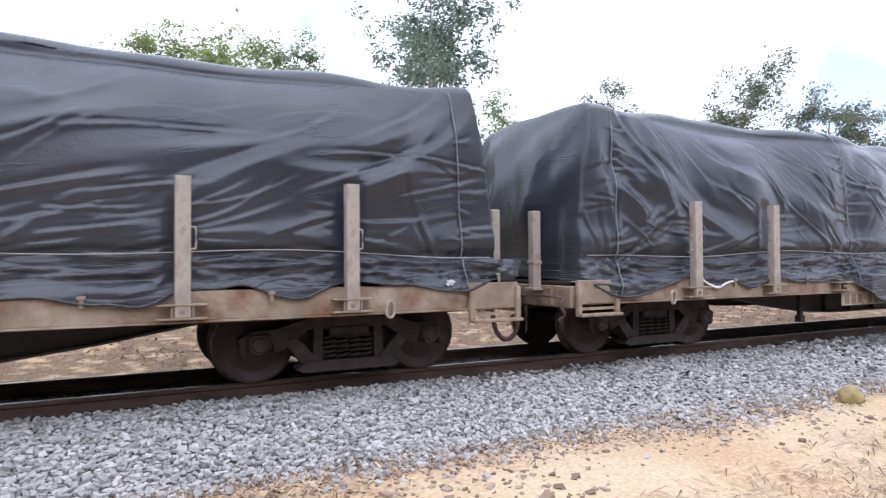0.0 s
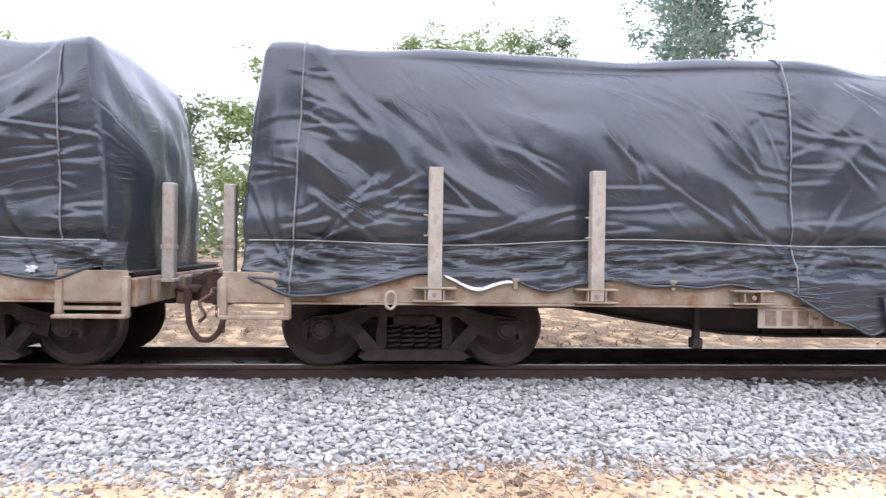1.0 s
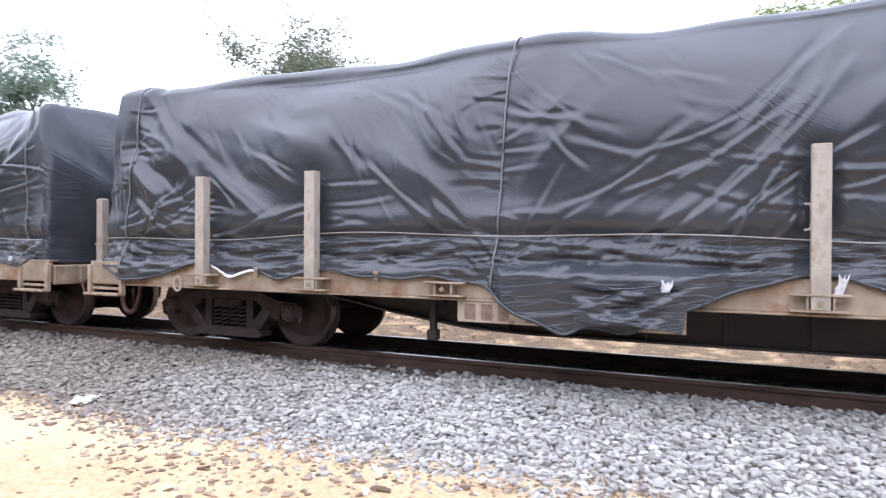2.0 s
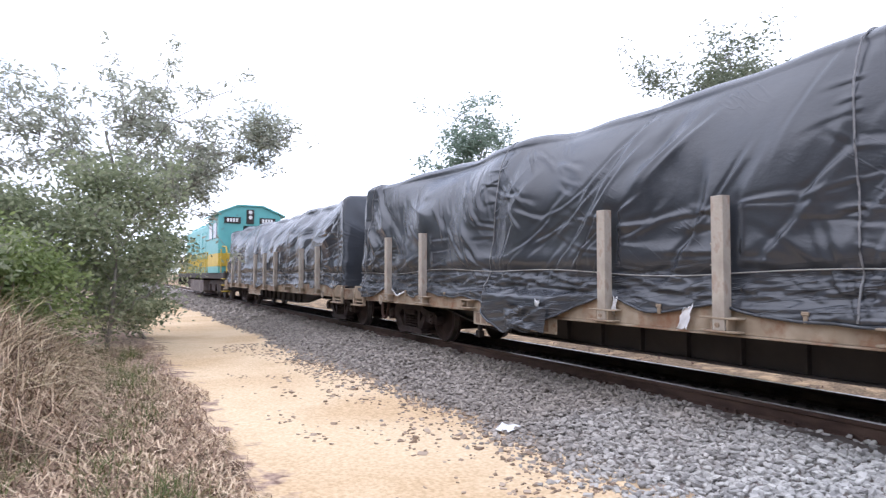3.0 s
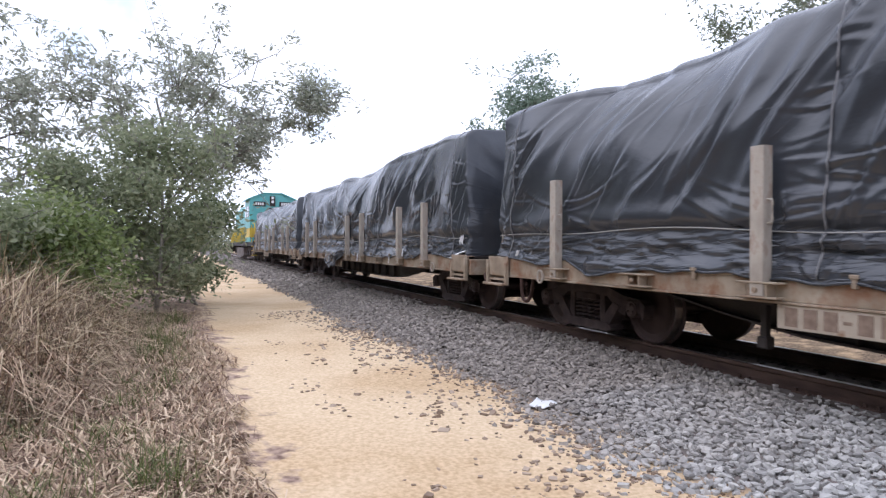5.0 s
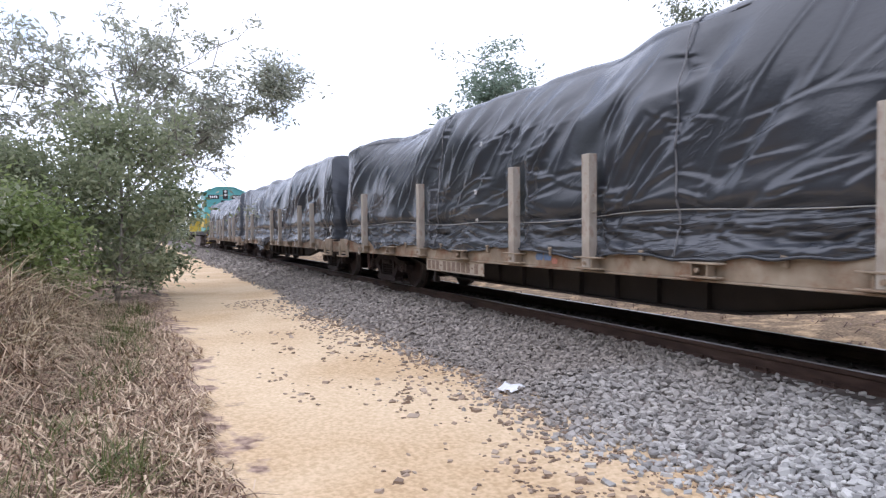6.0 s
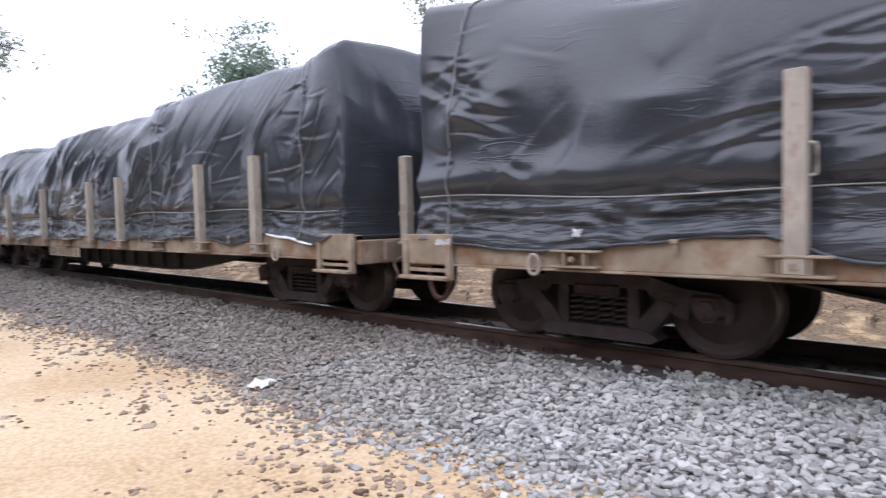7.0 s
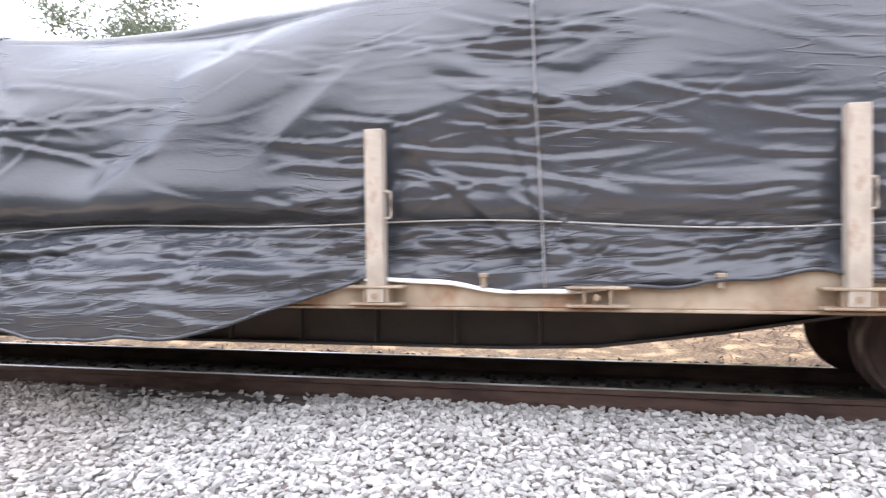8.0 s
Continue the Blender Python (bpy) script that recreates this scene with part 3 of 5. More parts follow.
def make_wheelset(bm, r=WHEEL_R):
    seg = 40
    for side in (-1, 1):
        prof = [(0.0, 0.22), (0.075, 0.22), (0.085, 0.12), (0.10, 0.095), (0.28 * r / 0.385, 0.05), (r - 0.055, 0.06), (r - 0.03, 0.072), (r - 0.004, 0.070), (r, 0.060), (r + 0.002, -0.030), (r + 0.028, -0.042), (r + 0.026, -0.062), (r - 0.05, -0.066), (0.10, -0.03), (0.09, -0.08), (0.075, -0.08)]
        rings = []
        for rad, off in prof:
            y = side * (GAUGE / 2 + off)
            rings.append([bm.verts.new((max(rad, 0.001) * math.cos(2 * math.pi * k / seg), y, max(rad, 0.001) * math.sin(2 * math.pi * k / seg))) for k in range(seg)])
        for i, (a, b) in enumerate(zip(rings, rings[1:])):
            for k in range(seg):
                f = bm.faces.new((a[k], a[(k + 1) % seg], b[(k + 1) % seg], b[k]))
                f.material_index = 1 if i in (7, 8) else 0
        rod(bm, (0, side * 0.74, 0), (0, side * 0.862, 0), 0.088, seg=18)
        rod(bm, (0, side * 0.862, 0), (0, side * 0.874, 0), 0.072, 0.060, seg=18)
        for k in range(3):
            a = 2 * math.pi * k / 3
            rod(bm, (0.045 * math.cos(a), side * 0.870, 0.045 * math.sin(a)), (0.045 * math.cos(a), side * 0.888, 0.045 * math.sin(a)), 0.014, seg=6)
    rod(bm, (0, -GAUGE / 2, 0), (0, GAUGE / 2, 0), 0.075, seg=14)
    bmesh.ops.recalc_face_normals(bm, faces=bm.faces[:])


def make_side_frame(bm):
    y0, y1 = -0.83, -0.70
    prism(bm, [(-1.02, 0.30), (-1.04, 0.44), (-0.93, 0.50), (-0.70, 0.52), (-0.42, 0.60), (0.42, 0.60), (0.70, 0.52), (0.93, 0.50), (1.04, 0.44), (1.02, 0.30), (0.985, 0.28), (0.98, 0.42), (0.74, 0.42), (0.72, 0.30), (0.62, 0.33), (0.40, 0.50), (-0.40, 0.50), (-0.62, 0.33), (-0.72, 0.30), (-0.74, 0.42), (-0.98, 0.42), (-0.985, 0.28)], y0, y1)
    for s_ in (-1, 1):
        prism(bm, [(s_ * 0.64, 0.40), (s_ * 0.52, 0.44), (s_ * 0.30, 0.20), (s_ * 0.42, 0.13)], y0 - 0.012, y1 + 0.012)
        prism(bm, [(s_ * 0.34, 0.54), (s_ * 0.26, 0.54), (s_ * 0.26, 0.18), (s_ * 0.36, 0.18)], y0 + 0.01, y1 - 0.01)
        box(bm, s_ * 0.8635 - 0.12, s_ * 0.8635 + 0.12, y0 - 0.02, y1 + 0.02, 0.33, 0.50, 0.03)
    prism(bm, [(-0.46, 0.10), (0.46, 0.10), (0.52, 0.135), (0.42, 0.20), (-0.42, 0.20), (-0.52, 0.135)], y0 - 0.03, y1 + 0.03)
    box(bm, -0.20, 0.20, y0 - 0.02, y1 + 0.02, 0.43, 0.52, 0.015)
    bmesh.ops.recalc_face_normals(bm, faces=bm.faces[:])


def make_spring(bm):
    pts = [(0.055 * math.cos(a), 0.055 * math.sin(a), 0.20 + 0.23 * a / (2 * math.pi * 5)) for a in [2 * math.pi * k / 12 for k in range(61)]]
    tube(bm, pts, 0.013, 5)


def make_bolster(bm):
    box(bm, -0.17, 0.17, -0.70, 0.70, 0.34, 0.58, 0.03)
    box(bm, -0.28, 0.28, -0.69, 0.69, 0.13, 0.33, 0.02)
    for s_ in (-1, 1):
        # Filler box added to block light showing through between the side frames.
        box(bm, s_ * 0.42 - 0.10, s_ * 0.42 + 0.10, -0.68, 0.68, 0.22, 0.48, 0.02)
        for y in (-0.53, 0.53):
            prism(bm, [(s_ * 0.44, 0.26), (s_ * 0.47, 0.27), (s_ * 0.47, 0.50), (s_ * 0.42, 0.50)], y - 0.04, y + 0.04)
    rod(bm, (0, 0, 0.56), (0, 0, 0.72), 0.17, seg=16)
    bmesh.ops.recalc_face_normals(bm, faces=bm.faces[:])


def make_sill(bm):
    box(bm, 0.25, 14.95, SIDE, SIDE + 0.016, 0.675, 0.900, 0.003)
    box(bm, 0.25, 14.95, SIDE - 0.022, SIDE + 0.10, 0.655, 0.674, 0.004)
    box(bm, 0.25, 14.95, SIDE + 0.002, SIDE + 0.10, 0.900, 0.912, 0.004)
    for i in range(28):
        box(bm, 0.55 + i * 0.52, 0.57 + i * 0.52, SIDE + 0.016, SIDE + 0.09, 0.674, 0.899)


def make_girder(bm):
    out = [(1.0, 0.80), (14.2, 0.80), (14.2, 0.64), (11.95, 0.62), (11.2, 0.49), (10.4, 0.38), (9.8, 0.355), (5.4, 0.355), (4.8, 0.38), (4.0, 0.49), (3.25, 0.62), (1.0, 0.64)]
    prism(bm, out, -0.82, -0.80)
    low = out[2:]
    for (xa, za), (xb, zb) in zip(low, low[1:]):
        prism(bm, [(xa, za), (xb, zb), (xb, zb - 0.02), (xa, za - 0.02)], -0.90, -0.72)
    for i in range(9):
        box(bm, 5.2 + i * 0.6, 5.22 + i * 0.6, -0.88, -0.82, 0.36, 0.79)


def make_deck(bm):
    box(bm, 0.25, 14.95, -1.195, 1.195, 0.870, 0.905, 0.004)
    for i in range(10):
        x = 1.0 + i * 1.47
        box(bm, x - 0.05, x + 0.05, -1.18, 1.18, 0.66, 0.868)
    box(bm, 0.25, 14.95, -0.22, 0.22, 0.55, 0.80)


def make_end_sill(bm):
    box(bm, 0.18, 0.245, -1.30, 1.30, 0.62, 0.86, 0.012)
    box(bm, 0.10, 0.19, -0.35, 0.35, 0.56, 0.84, 0.02)
    for y in (-0.95, 0.95):
        box(bm, 0.13, 0.185, y - 0.05, y + 0.05, 0.64, 0.84, 0.008)


def make_step(bm):
    """A stirrup step at a corner: side plate, two hangers, a tread."""
    box(bm, 0.24, 0.80, SIDE - 0.045, SIDE - 0.02, 0.665, 0.925, 0.006)
    box(bm, 0.22, 0.275, SIDE - 0.075, SIDE - 0.02, 0.55, 0.88, 0.006)
    box(bm, 0.745, 0.80, SIDE - 0.075, SIDE - 0.02, 0.55, 0.84, 0.006)
    box(bm, 0.22, 0.80, SIDE - 0.13, SIDE - 0.02, 0.535, 0.565, 0.006)
    box(bm, 0.275, 0.745, SIDE - 0.05, SIDE - 0.03, 0.60, 0.63)


def spline(pts, per=5):
    """A smooth run of points through those given."""
    p = [Vector(q) for q in pts]
    p = [2 * p[0] - p[1], *p, 2 * p[-1] - p[-2]]
    out = []
    for i in range(1, len(p) - 2):
        for k in range(per):
            t = k / per
            out.append(0.5 * (2 * p[i] + (p[i + 1] - p[i - 1]) * t + (2 * p[i - 1] - 5 * p[i] + 4 * p[i + 1] - p[i + 2]) * t * t + (3 * p[i] - p[i - 1] - 3 * p[i + 1] + p[i + 2]) * t ** 3))
    return out + [p[-2]]


def make_coupler(bm):
    box(bm, -0.06, 0.28, -0.13, 0.13, 0.57, 0.84, 0.03)
    box(bm, -0.02, 0.10, -0.30, 0.30, 0.66, 0.74, 0.02)
    prism(bm, [(-0.27, 0.57), (-0.05, 0.55), (0.03, 0.60), (0.03, 0.83), (-0.05, 0.87), (-0.27, 0.85)], -0.02, 0.19)
    prism(bm, [(-0.22, 0.59), (-0.02, 0.58), (-0.02, 0.84), (-0.22, 0.83)], -0.20, -0.05)
    rod(bm, (-0.16, -0.12, 0.53), (-0.16, -0.12, 0.89), 0.03, seg=8)
    for k in range(7):
        z = 0.60 - 0.045 * k
        tube(bm, [(0.06 + 0.012 * math.cos(t_ * math.pi / 4 + k), -0.62 + 0.012 * math.sin(t_ * math.pi / 4 + k), z + 0.02 * math.cos(t_ * math.pi / 4)) for t_ in range(9)], 0.005, 4)
    tube(bm, spline([(0.10, -0.08, 0.74), (0.02, -0.45, 0.73), (0.05, -0.95, 0.75), (0.12, -1.25, 0.73)]), 0.014, 6)
    tube(bm, spline([(0.12, -1.25, 0.73), (0.04, -1.30, 0.66), (0.09, -1.31, 0.56), (0.03, -1.27, 0.50)]), 0.014, 6)
    bmesh.ops.recalc_face_normals(bm, faces=bm.faces[:])


def make_hose(bm):
    pts = [(0.04, -0.50, 0.64), (0.035, -0.50, 0.50), (0.0, -0.51, 0.34), (-0.07, -0.51, 0.25), (-0.14, -0.51, 0.23), (-0.21, -0.51, 0.25), (-0.28, -0.50, 0.35), (-0.31, -0.49, 0.50), (-0.32, -0.49, 0.64)]
    tube(bm, spline(pts), 0.028, 8)
    rod(bm, (0.04, -0.50, 0.60), (0.04, -0.50, 0.74), 0.04, seg=8)
    rod(bm, (0.04, -0.50, 0.70), (0.16, -0.40, 0.72), 0.03, seg=8)
    rod(bm, (-0.32, -0.49, 0.58), (-0.32, -0.49, 0.72), 0.04, seg=8)
    rod(bm, (-0.32, -0.49, 0.70), (-0.44, -0.40, 0.72), 0.03, seg=8)


def make_pocket(bm):
    box(bm, -0.185, 0.185, SIDE - 0.115, SIDE - 0.001, 0.800, 0.815, 0.003)
    box(bm, -0.185, 0.185, SIDE - 0.115, SIDE - 0.024, 0.690, 0.706, 0.003)
    for s_ in (-1, 1):
        box(bm, s_ * 0.078 - 0.008, s_ * 0.078 + 0.008, SIDE - 0.10, SIDE - 0.001, 0.706, 0.800)
    rod(bm, (-0.005, SIDE - 0.125, 0.752), (-0.005, SIDE - 0.10, 0.752), 0.02, seg=8)


def make_stake(bm):
    y0, y1 = SIDE - 0.108, SIDE - 0.012
    box(bm, -0.058, 0.058, y0, y0 + 0.010, 0.708, 1.83, 0.003)
    for s_ in (-1, 1):
        box(bm, s_ * 0.058 - (0.010 if s_ > 0 else 0), s_ * 0.058 + (0.010 if s_ < 0 else 0), y0 + 0.010, y1, 0.708, 1.83, 0.002)
    for z in (0.86, 1.12, 1.42, 1.68):
        box(bm, -0.048, 0.048, y0 + 0.010, y1 - 0.012, z, z + 0.012)
    box(bm, -0.048, 0.048, y0 + 0.012, y1 - 0.01, 1.775, 1.785)


def make_handle(bm):
    tube(bm, [(0.058, SIDE - 0.06, 1.43), (0.095, SIDE - 0.06, 1.425), (0.10, SIDE - 0.06, 1.40), (0.10, SIDE - 0.06, 1.28), (0.095, SIDE - 0.06, 1.255), (0.058, SIDE - 0.06, 1.25)], 0.009, 6)


def make_post(bm):
    box(bm, -0.055, 0.055, -0.055, 0.055, 0.80, 1.71, 0.012)
    box(bm, -0.075, 0.075, -0.09, 0.09, 0.80, 0.83, 0.004)
    box(bm, -0.061, 0.061, -0.062, 0.062, 1.10, 1.14, 0.003)


def make_ring(bm):
    pts = [(0.045 * math.cos(a), SIDE - 0.035 - 0.02 * math.sin(a * 0.5), 0.70 + 0.075 * math.sin(a)) for a in [2 * math.pi * k / 14 for k in range(15)]]
    tube(bm, pts, 0.014, 6)


def make_cleat(bm):
    box(bm, -0.018, 0.018, SIDE - 0.045, SIDE - 0.012, 0.80, 0.885, 0.005)
    box(bm, -0.03, 0.03, SIDE - 0.05, SIDE - 0.03, 0.865, 0.895, 0.005)


def make_hanger(bm):
    box(bm, -0.03, 0.03, -0.98, -0.92, 0.26, 0.66, 0.006)
    box(bm, -0.05, 0.05, -1.0, -0.90, 0.24, 0.34, 0.01)
    box(bm, -0.03, 0.12, -0.99, -0.91, 0.60, 0.66)


# the sheet: its lower edge along each wagon, (distance from the wagon's end, height)
LEAN = {"A": [(0, .1), (3, .3), (5.2, .2), (8, .36), (10, .3), (12.5, .38), (14.2, .15)],
        "B": [(0, .05), (1, .1), (2.5, .30), (4, .34), (5.2, .15), (6.5, .28), (8.5, .26), (10, .12), (12, .14), (14, .1), (15.4, .05)],
        "C": [(0, .05), (1, .1), (2.8, .42), (4, .3), (5.25, .08), (7, .2), (8.6, .36), (10, .1), (11.5, .16), (13, .18), (14.5, .1)],
        "D": [(0, .1), (1.4, .3), (3, .36), (5, .2), (6.4, .5), (7.6, .5), (8.7, .22), (10, .14), (12, .25), (15, .1)]}
ENDS = {"A": (0.45, 14.74), "B": (0.40, 14.82), "C": (0.40, 14.70), "D": (0.34, 14.9)}
TAPER = {"A": (0.3, 1.0), "B": (0.75, 0.85), "C": (0.25, 0.55), "D": (0.1, 1.0)}   # how far the sheet leans back at its two ends
HEMS = {
    "A": [(0.3, .93), (0.85, .76), (1.3, .80), (1.9, .93), (2.5, .80), (3.4, .90), (4.3, .80), (5.2, .82), (6.5, .72), (7.4, .9), (8.6, .80), (9.5, .86), (10.6, .90), (11.47, .79), (11.75, .90), (12.25, .95), (12.8, .80), (13.06, .95), (13.6, .94), (14.36, .82), (14.62, .95), (15.05, 1.0)],
    "B": [(0.3, .93), (0.80, .72), (1.3, .76), (1.89, .94), (2.1, .91), (2.37, .77), (2.67, .87), (3.02, .775), (3.28, .86), (3.5, .88), (4.1, .83), (4.8, .84), (5.2, .78), (5.5, .55), (5.9, .42), (5.96, .50), (6.35, .48), (7.0, .77), (7.45, .93), (7.75, .92), (8.1, .80), (8.46, .84), (8.9, .91), (9.3, .84), (9.9, .80), (10.5, .82), (11.2, .82), (11.8, .9), (12.2, .80), (13.38, .96), (14.0, .89), (14.4, .86), (14.7, .98), (15.05, 1.03)],
    "C": [(0.3, .97), (0.93, .90), (1.7, .84), (2.1, .92), (2.56, .75), (3.4, .84), (4.24, .86), (5.23, .82), (6.5, .79), (7.08, .88), (7.55, .86), (8.2, .84), (8.7, .77), (9.4, .86), (10.15, .82), (11.86, .90), (12.3, .80), (12.75, .79), (13.1, .88), (13.34, .925), (14.31, .80), (14.69, .93), (15.05, 1.0)],
    "D": [(0.3, .90), (0.75, .84), (1.7, .79), (2.4, .86), (3.2, .92), (3.8, .75), (4.15, .80), (4.42, .79), (4.62, .88), (4.95, .82), (5.5, .68), (6.07, .53), (6.8, .45), (7.75, .49), (8.2, .61), (8.52, .73), (8.88, .85), (9.2, .84), (9.96, .77), (10.4, .78), (11.14, .845), (11.66, .90), (12.6, .80), (13.5, .86), (14.36, .80), (15.05, .97)],
}


# where the sheet's folds run: from u, to u, from z, to z, slope (radians), its spread, how many, length, width, depth
FOLDS = {
    "A": [(0.5, 14.5, 1.25, 2.6, 0.24, 0.16, 80, 1.3, 0.030, 0.022), (0.5, 14.5, 1.2, 2.5, 0.30, 0.2, 18, 1.7, 0.09, 0.045), (9.0, 14.2, 1.2, 1.9, 0.12, 0.12, 40, 0.9, 0.022, 0.018)],
    "B": [(5.4, 7.3, 0.45, 1.0, 0.15, 0.2, 34, 0.6, 0.024, 0.024), (0.8, 5.0, 1.3, 2.6, -0.72, 0.3, 40, 0.6, 0.030, 0.022), (0.9, 2.2, 1.2, 1.7, 0.35, 0.5, 26, 0.35, 0.03, 0.026), (3.6, 5.3, 1.9, 2.7, -1.0, 0.25, 28, 0.5, 0.032, 0.026), (5.3, 7.0, 1.9, 2.7, -0.5, 0.3, 26, 0.5, 0.03, 0.020),
          (5.3, 8.0, 1.2, 2.2, 0.62, 0.2, 20, 1.0, 0.04, 0.026), (7.0, 14.8, 1.3, 2.6, 0.85, 0.3, 60, 0.9, 0.035, 0.024), (7.0, 14.8, 1.4, 2.5, 0.9, 0.3, 14, 1.4, 0.10, 0.05), (0.6, 5.0, 1.6, 2.5, -0.7, 0.25, 9, 1.1, 0.10, 0.045)],
    "C": [(0.5, 14.8, 1.3, 2.6, 0.80, 0.35, 95, 0.9, 0.032, 0.024), (0.5, 14.8, 1.4, 2.5, 0.85, 0.3, 26, 1.4, 0.10, 0.055), (5.3, 8.0, 1.2, 2.4, 0.12, 0.15, 44, 0.7, 0.025, 0.020), (10, 12.5, 1.2, 2.2, 0.1, 0.3, 30, 0.6, 0.025, 0.018)],
    "D": [(5.2, 9.0, 0.55, 1.15, 0.06, 0.12, 60, 0.8, 0.024, 0.022), (5.0, 9.0, 0.7, 1.2, 0.05, 0.1, 14, 1.3, 0.06, 0.04), (0.5, 1.6, 1.3, 2.7, -0.45, 0.4, 18, 0.5, 0.045, 0.026), (3.2, 14.8, 1.0, 2.6, -0.04, 0.16, 190, 0.85, 0.020, 0.017), (8.4, 12, 1.2, 2.6, -0.10, 0.14, 90, 0.8, 0.020, 0.019), (1.4, 7.0, 1.4, 2.4, 1.2, 0.3, 8, 1.0, 0.16, 0.035), (3.4, 8.6, 1.2, 2.4, 0.1, 0.06, 22, 1.2, 0.018, 0.012)],
}


def sheet_shape(key, seed, stakes):
    """Vertices and faces of the sheet over a load: a box section with sags, bulges over the load and many folds. Also the function y(u, z) of its near side."""
    rng = np.random.default_rng(seed)
    hem_u, hem_z = np.array(HEMS[key]).T
    nu = 780
    u = np.linspace(*ENDS[key], nu)
    hem = np.interp(u, hem_u, hem_z)
    hem = np.convolve(np.pad(hem, 4, mode="edge"), np.ones(9) / 9, "valid") + 0.012 * np.sin(u * 9 + seed) * np.sin(u * 3.1)
    n_side, n_corner, n_top = 118, 8, 6
    top_z = {"A": 2.995, "B": 2.995, "C": 2.94, "D": 2.95}[key] + 0.035 * np.sin(u * 0.9 + seed) + 0.02 * np.sin(u * 2.3 + 2 * seed)
    sag = np.zeros(nu)
    edges = [0.4, *TIES[key], 14.96]
    for a, b in zip(edges, edges[1:]):
        f = np.clip((u - a) / (b - a), 0, 1)
        sag += np.where((u >= a) & (u < b), (0.05 if b - a > 1.5 else 0.01) * np.sin(np.pi * f), 0)
    top_z = top_z + sag * 0.8
    r, a0 = 0.24, 0.58
    lean = np.interp(u, *np.array(LEAN[key]).T)
    lean = lean * np.clip(np.minimum(u - u[0], u[-1] - u) / 0.9, 0.15, 1)
    lean = np.convolve(np.pad(lean, 40, mode="edge"), np.ones(81) / 81, "valid")
    lo = np.linspace(0, 1, n_side)
    side_top = top_z - r * (1 - math.sin(a0))
    Z = hem[:, None] + (side_top[:, None] - hem[:, None]) * lo[None]
    U = np.repeat(u[:, None], n_side, 1)

    loads = np.cumsum(rng.uniform(1.1, 2.3, 14)) + 0.2
    def folds(U, Z):
        """Outward displacement of the near side."""
        d = np.zeros_like(U)
        tall = np.clip((Z - 1.15) / 1.6, 0, 1)
        cell = np.searchsorted(loads, U)
        lo_, hi_ = np.concatenate([[0.2], loads])[cell], np.concatenate([loads, [loads[-1] + 2]])[cell]
        f = (U - lo_) / np.maximum(hi_ - lo_, 0.1)
        pillow = (0.5 - 0.5 * np.cos(2 * np.pi * f)) ** (1.1 if key == "D" else 0.8)
        d += (0.045 if key == "D" else 0.075) * (pillow - 0.7) * np.sqrt(np.sin(np.pi * np.clip(tall * 0.94 + 0.03, 0, 1)))
        d += 0.02 * np.sin(U * 1.7 + 2.3 * Z + seed) * tall + 0.016 * np.sin(3.9 * U - 3.1 * Z + 2 * seed)
        d -= 0.035 * np.exp(-((Z - 1.20 - 0.03 * np.sin(U * 0.8 + seed)) / 0.06) ** 2)
        d += 0.03 * np.exp(-((Z - 1.36) / 0.12) ** 2)
        band = np.exp(-((Z - 0.98) / 0.17) ** 2)
        swag = 0.17 * np.abs(np.sin(math.pi * (U - POCKET_0) / POCKET_STEP)) + 0.06 * np.sin(U * 1.9 + seed)
        much = 0.35 + 0.65 * np.sin(1.7 * U + seed + 2.0 * Z) ** 2
        d += band * much * (0.020 * np.sin(46 * (Z + swag + 0.02 * np.sin(U * 6.1))) + 0.018 * np.sin(27 * (Z - 0.7 * swag + 0.09 * np.sin(U * 1.1 + 1 + seed))))
        if key == "D":
            win = np.clip((U - 5.1) / 0.9, 0, 1) * np.clip((8.7 - U) / 0.9, 0, 1)
            low_ = np.clip((1.24 - Z) / 0.62, 0, 1)
            d += win * (0.09 * np.exp(-((Z - 1.48) / 0.20) ** 2) + 0.33 * low_ ** 0.9 - 0.05 * np.exp(-((Z - 1.24) / 0.05) ** 2))
        lines = []
        for t_ in TIES[key]:
            for _ in range({"A": 7, "B": 9, "C": 6, "D": 4}[key]):
                a = rng.uniform(0.10, 3.04)
                lines.append((t_ + rng.normal(0, 0.04), 0.86 + rng.normal(0, 0.05), a, rng.uniform(0.5, 1.7), rng.uniform(0.016, 0.036), rng.uniform(0.010, 0.030), rng.normal(0, 0.15), 0))
            for _ in range(17):
                a = rng.choice((0.0, math.pi)) + rng.normal(-0.08, 0.2)
                lines.append((t_ + rng.normal(0, 0.02), rng.uniform(1.0, 2.65), a, rng.uniform(0.15, 0.6), rng.uniform(0.014, 0.028), rng.uniform(0.008, 0.020), rng.normal(0, 0.3), 0))
        for k in stakes:
            s0 = POCKET_0 + POCKET_STEP * k
            for _ in range(10):
                a = rng.choice((0.0, math.pi)) + rng.normal(0, 0.13)
                lines.append((s0, rng.uniform(0.95, 1.75), a, rng.uniform(0.35, 1.2), rng.uniform(0.016, 0.034), rng.uniform(0.010, 0.024), rng.normal(0, 0.2), 0))
        for _ in range(210):
            lines.append((rng.uniform(0.4, 14.9), rng.uniform(0.82, 1.2), rng.normal(0, 0.10), rng.uniform(0.35, 1.0), rng.uniform(0.011, 0.022), rng.uniform(0.010, 0.030), rng.normal(0, 0.08), 1))
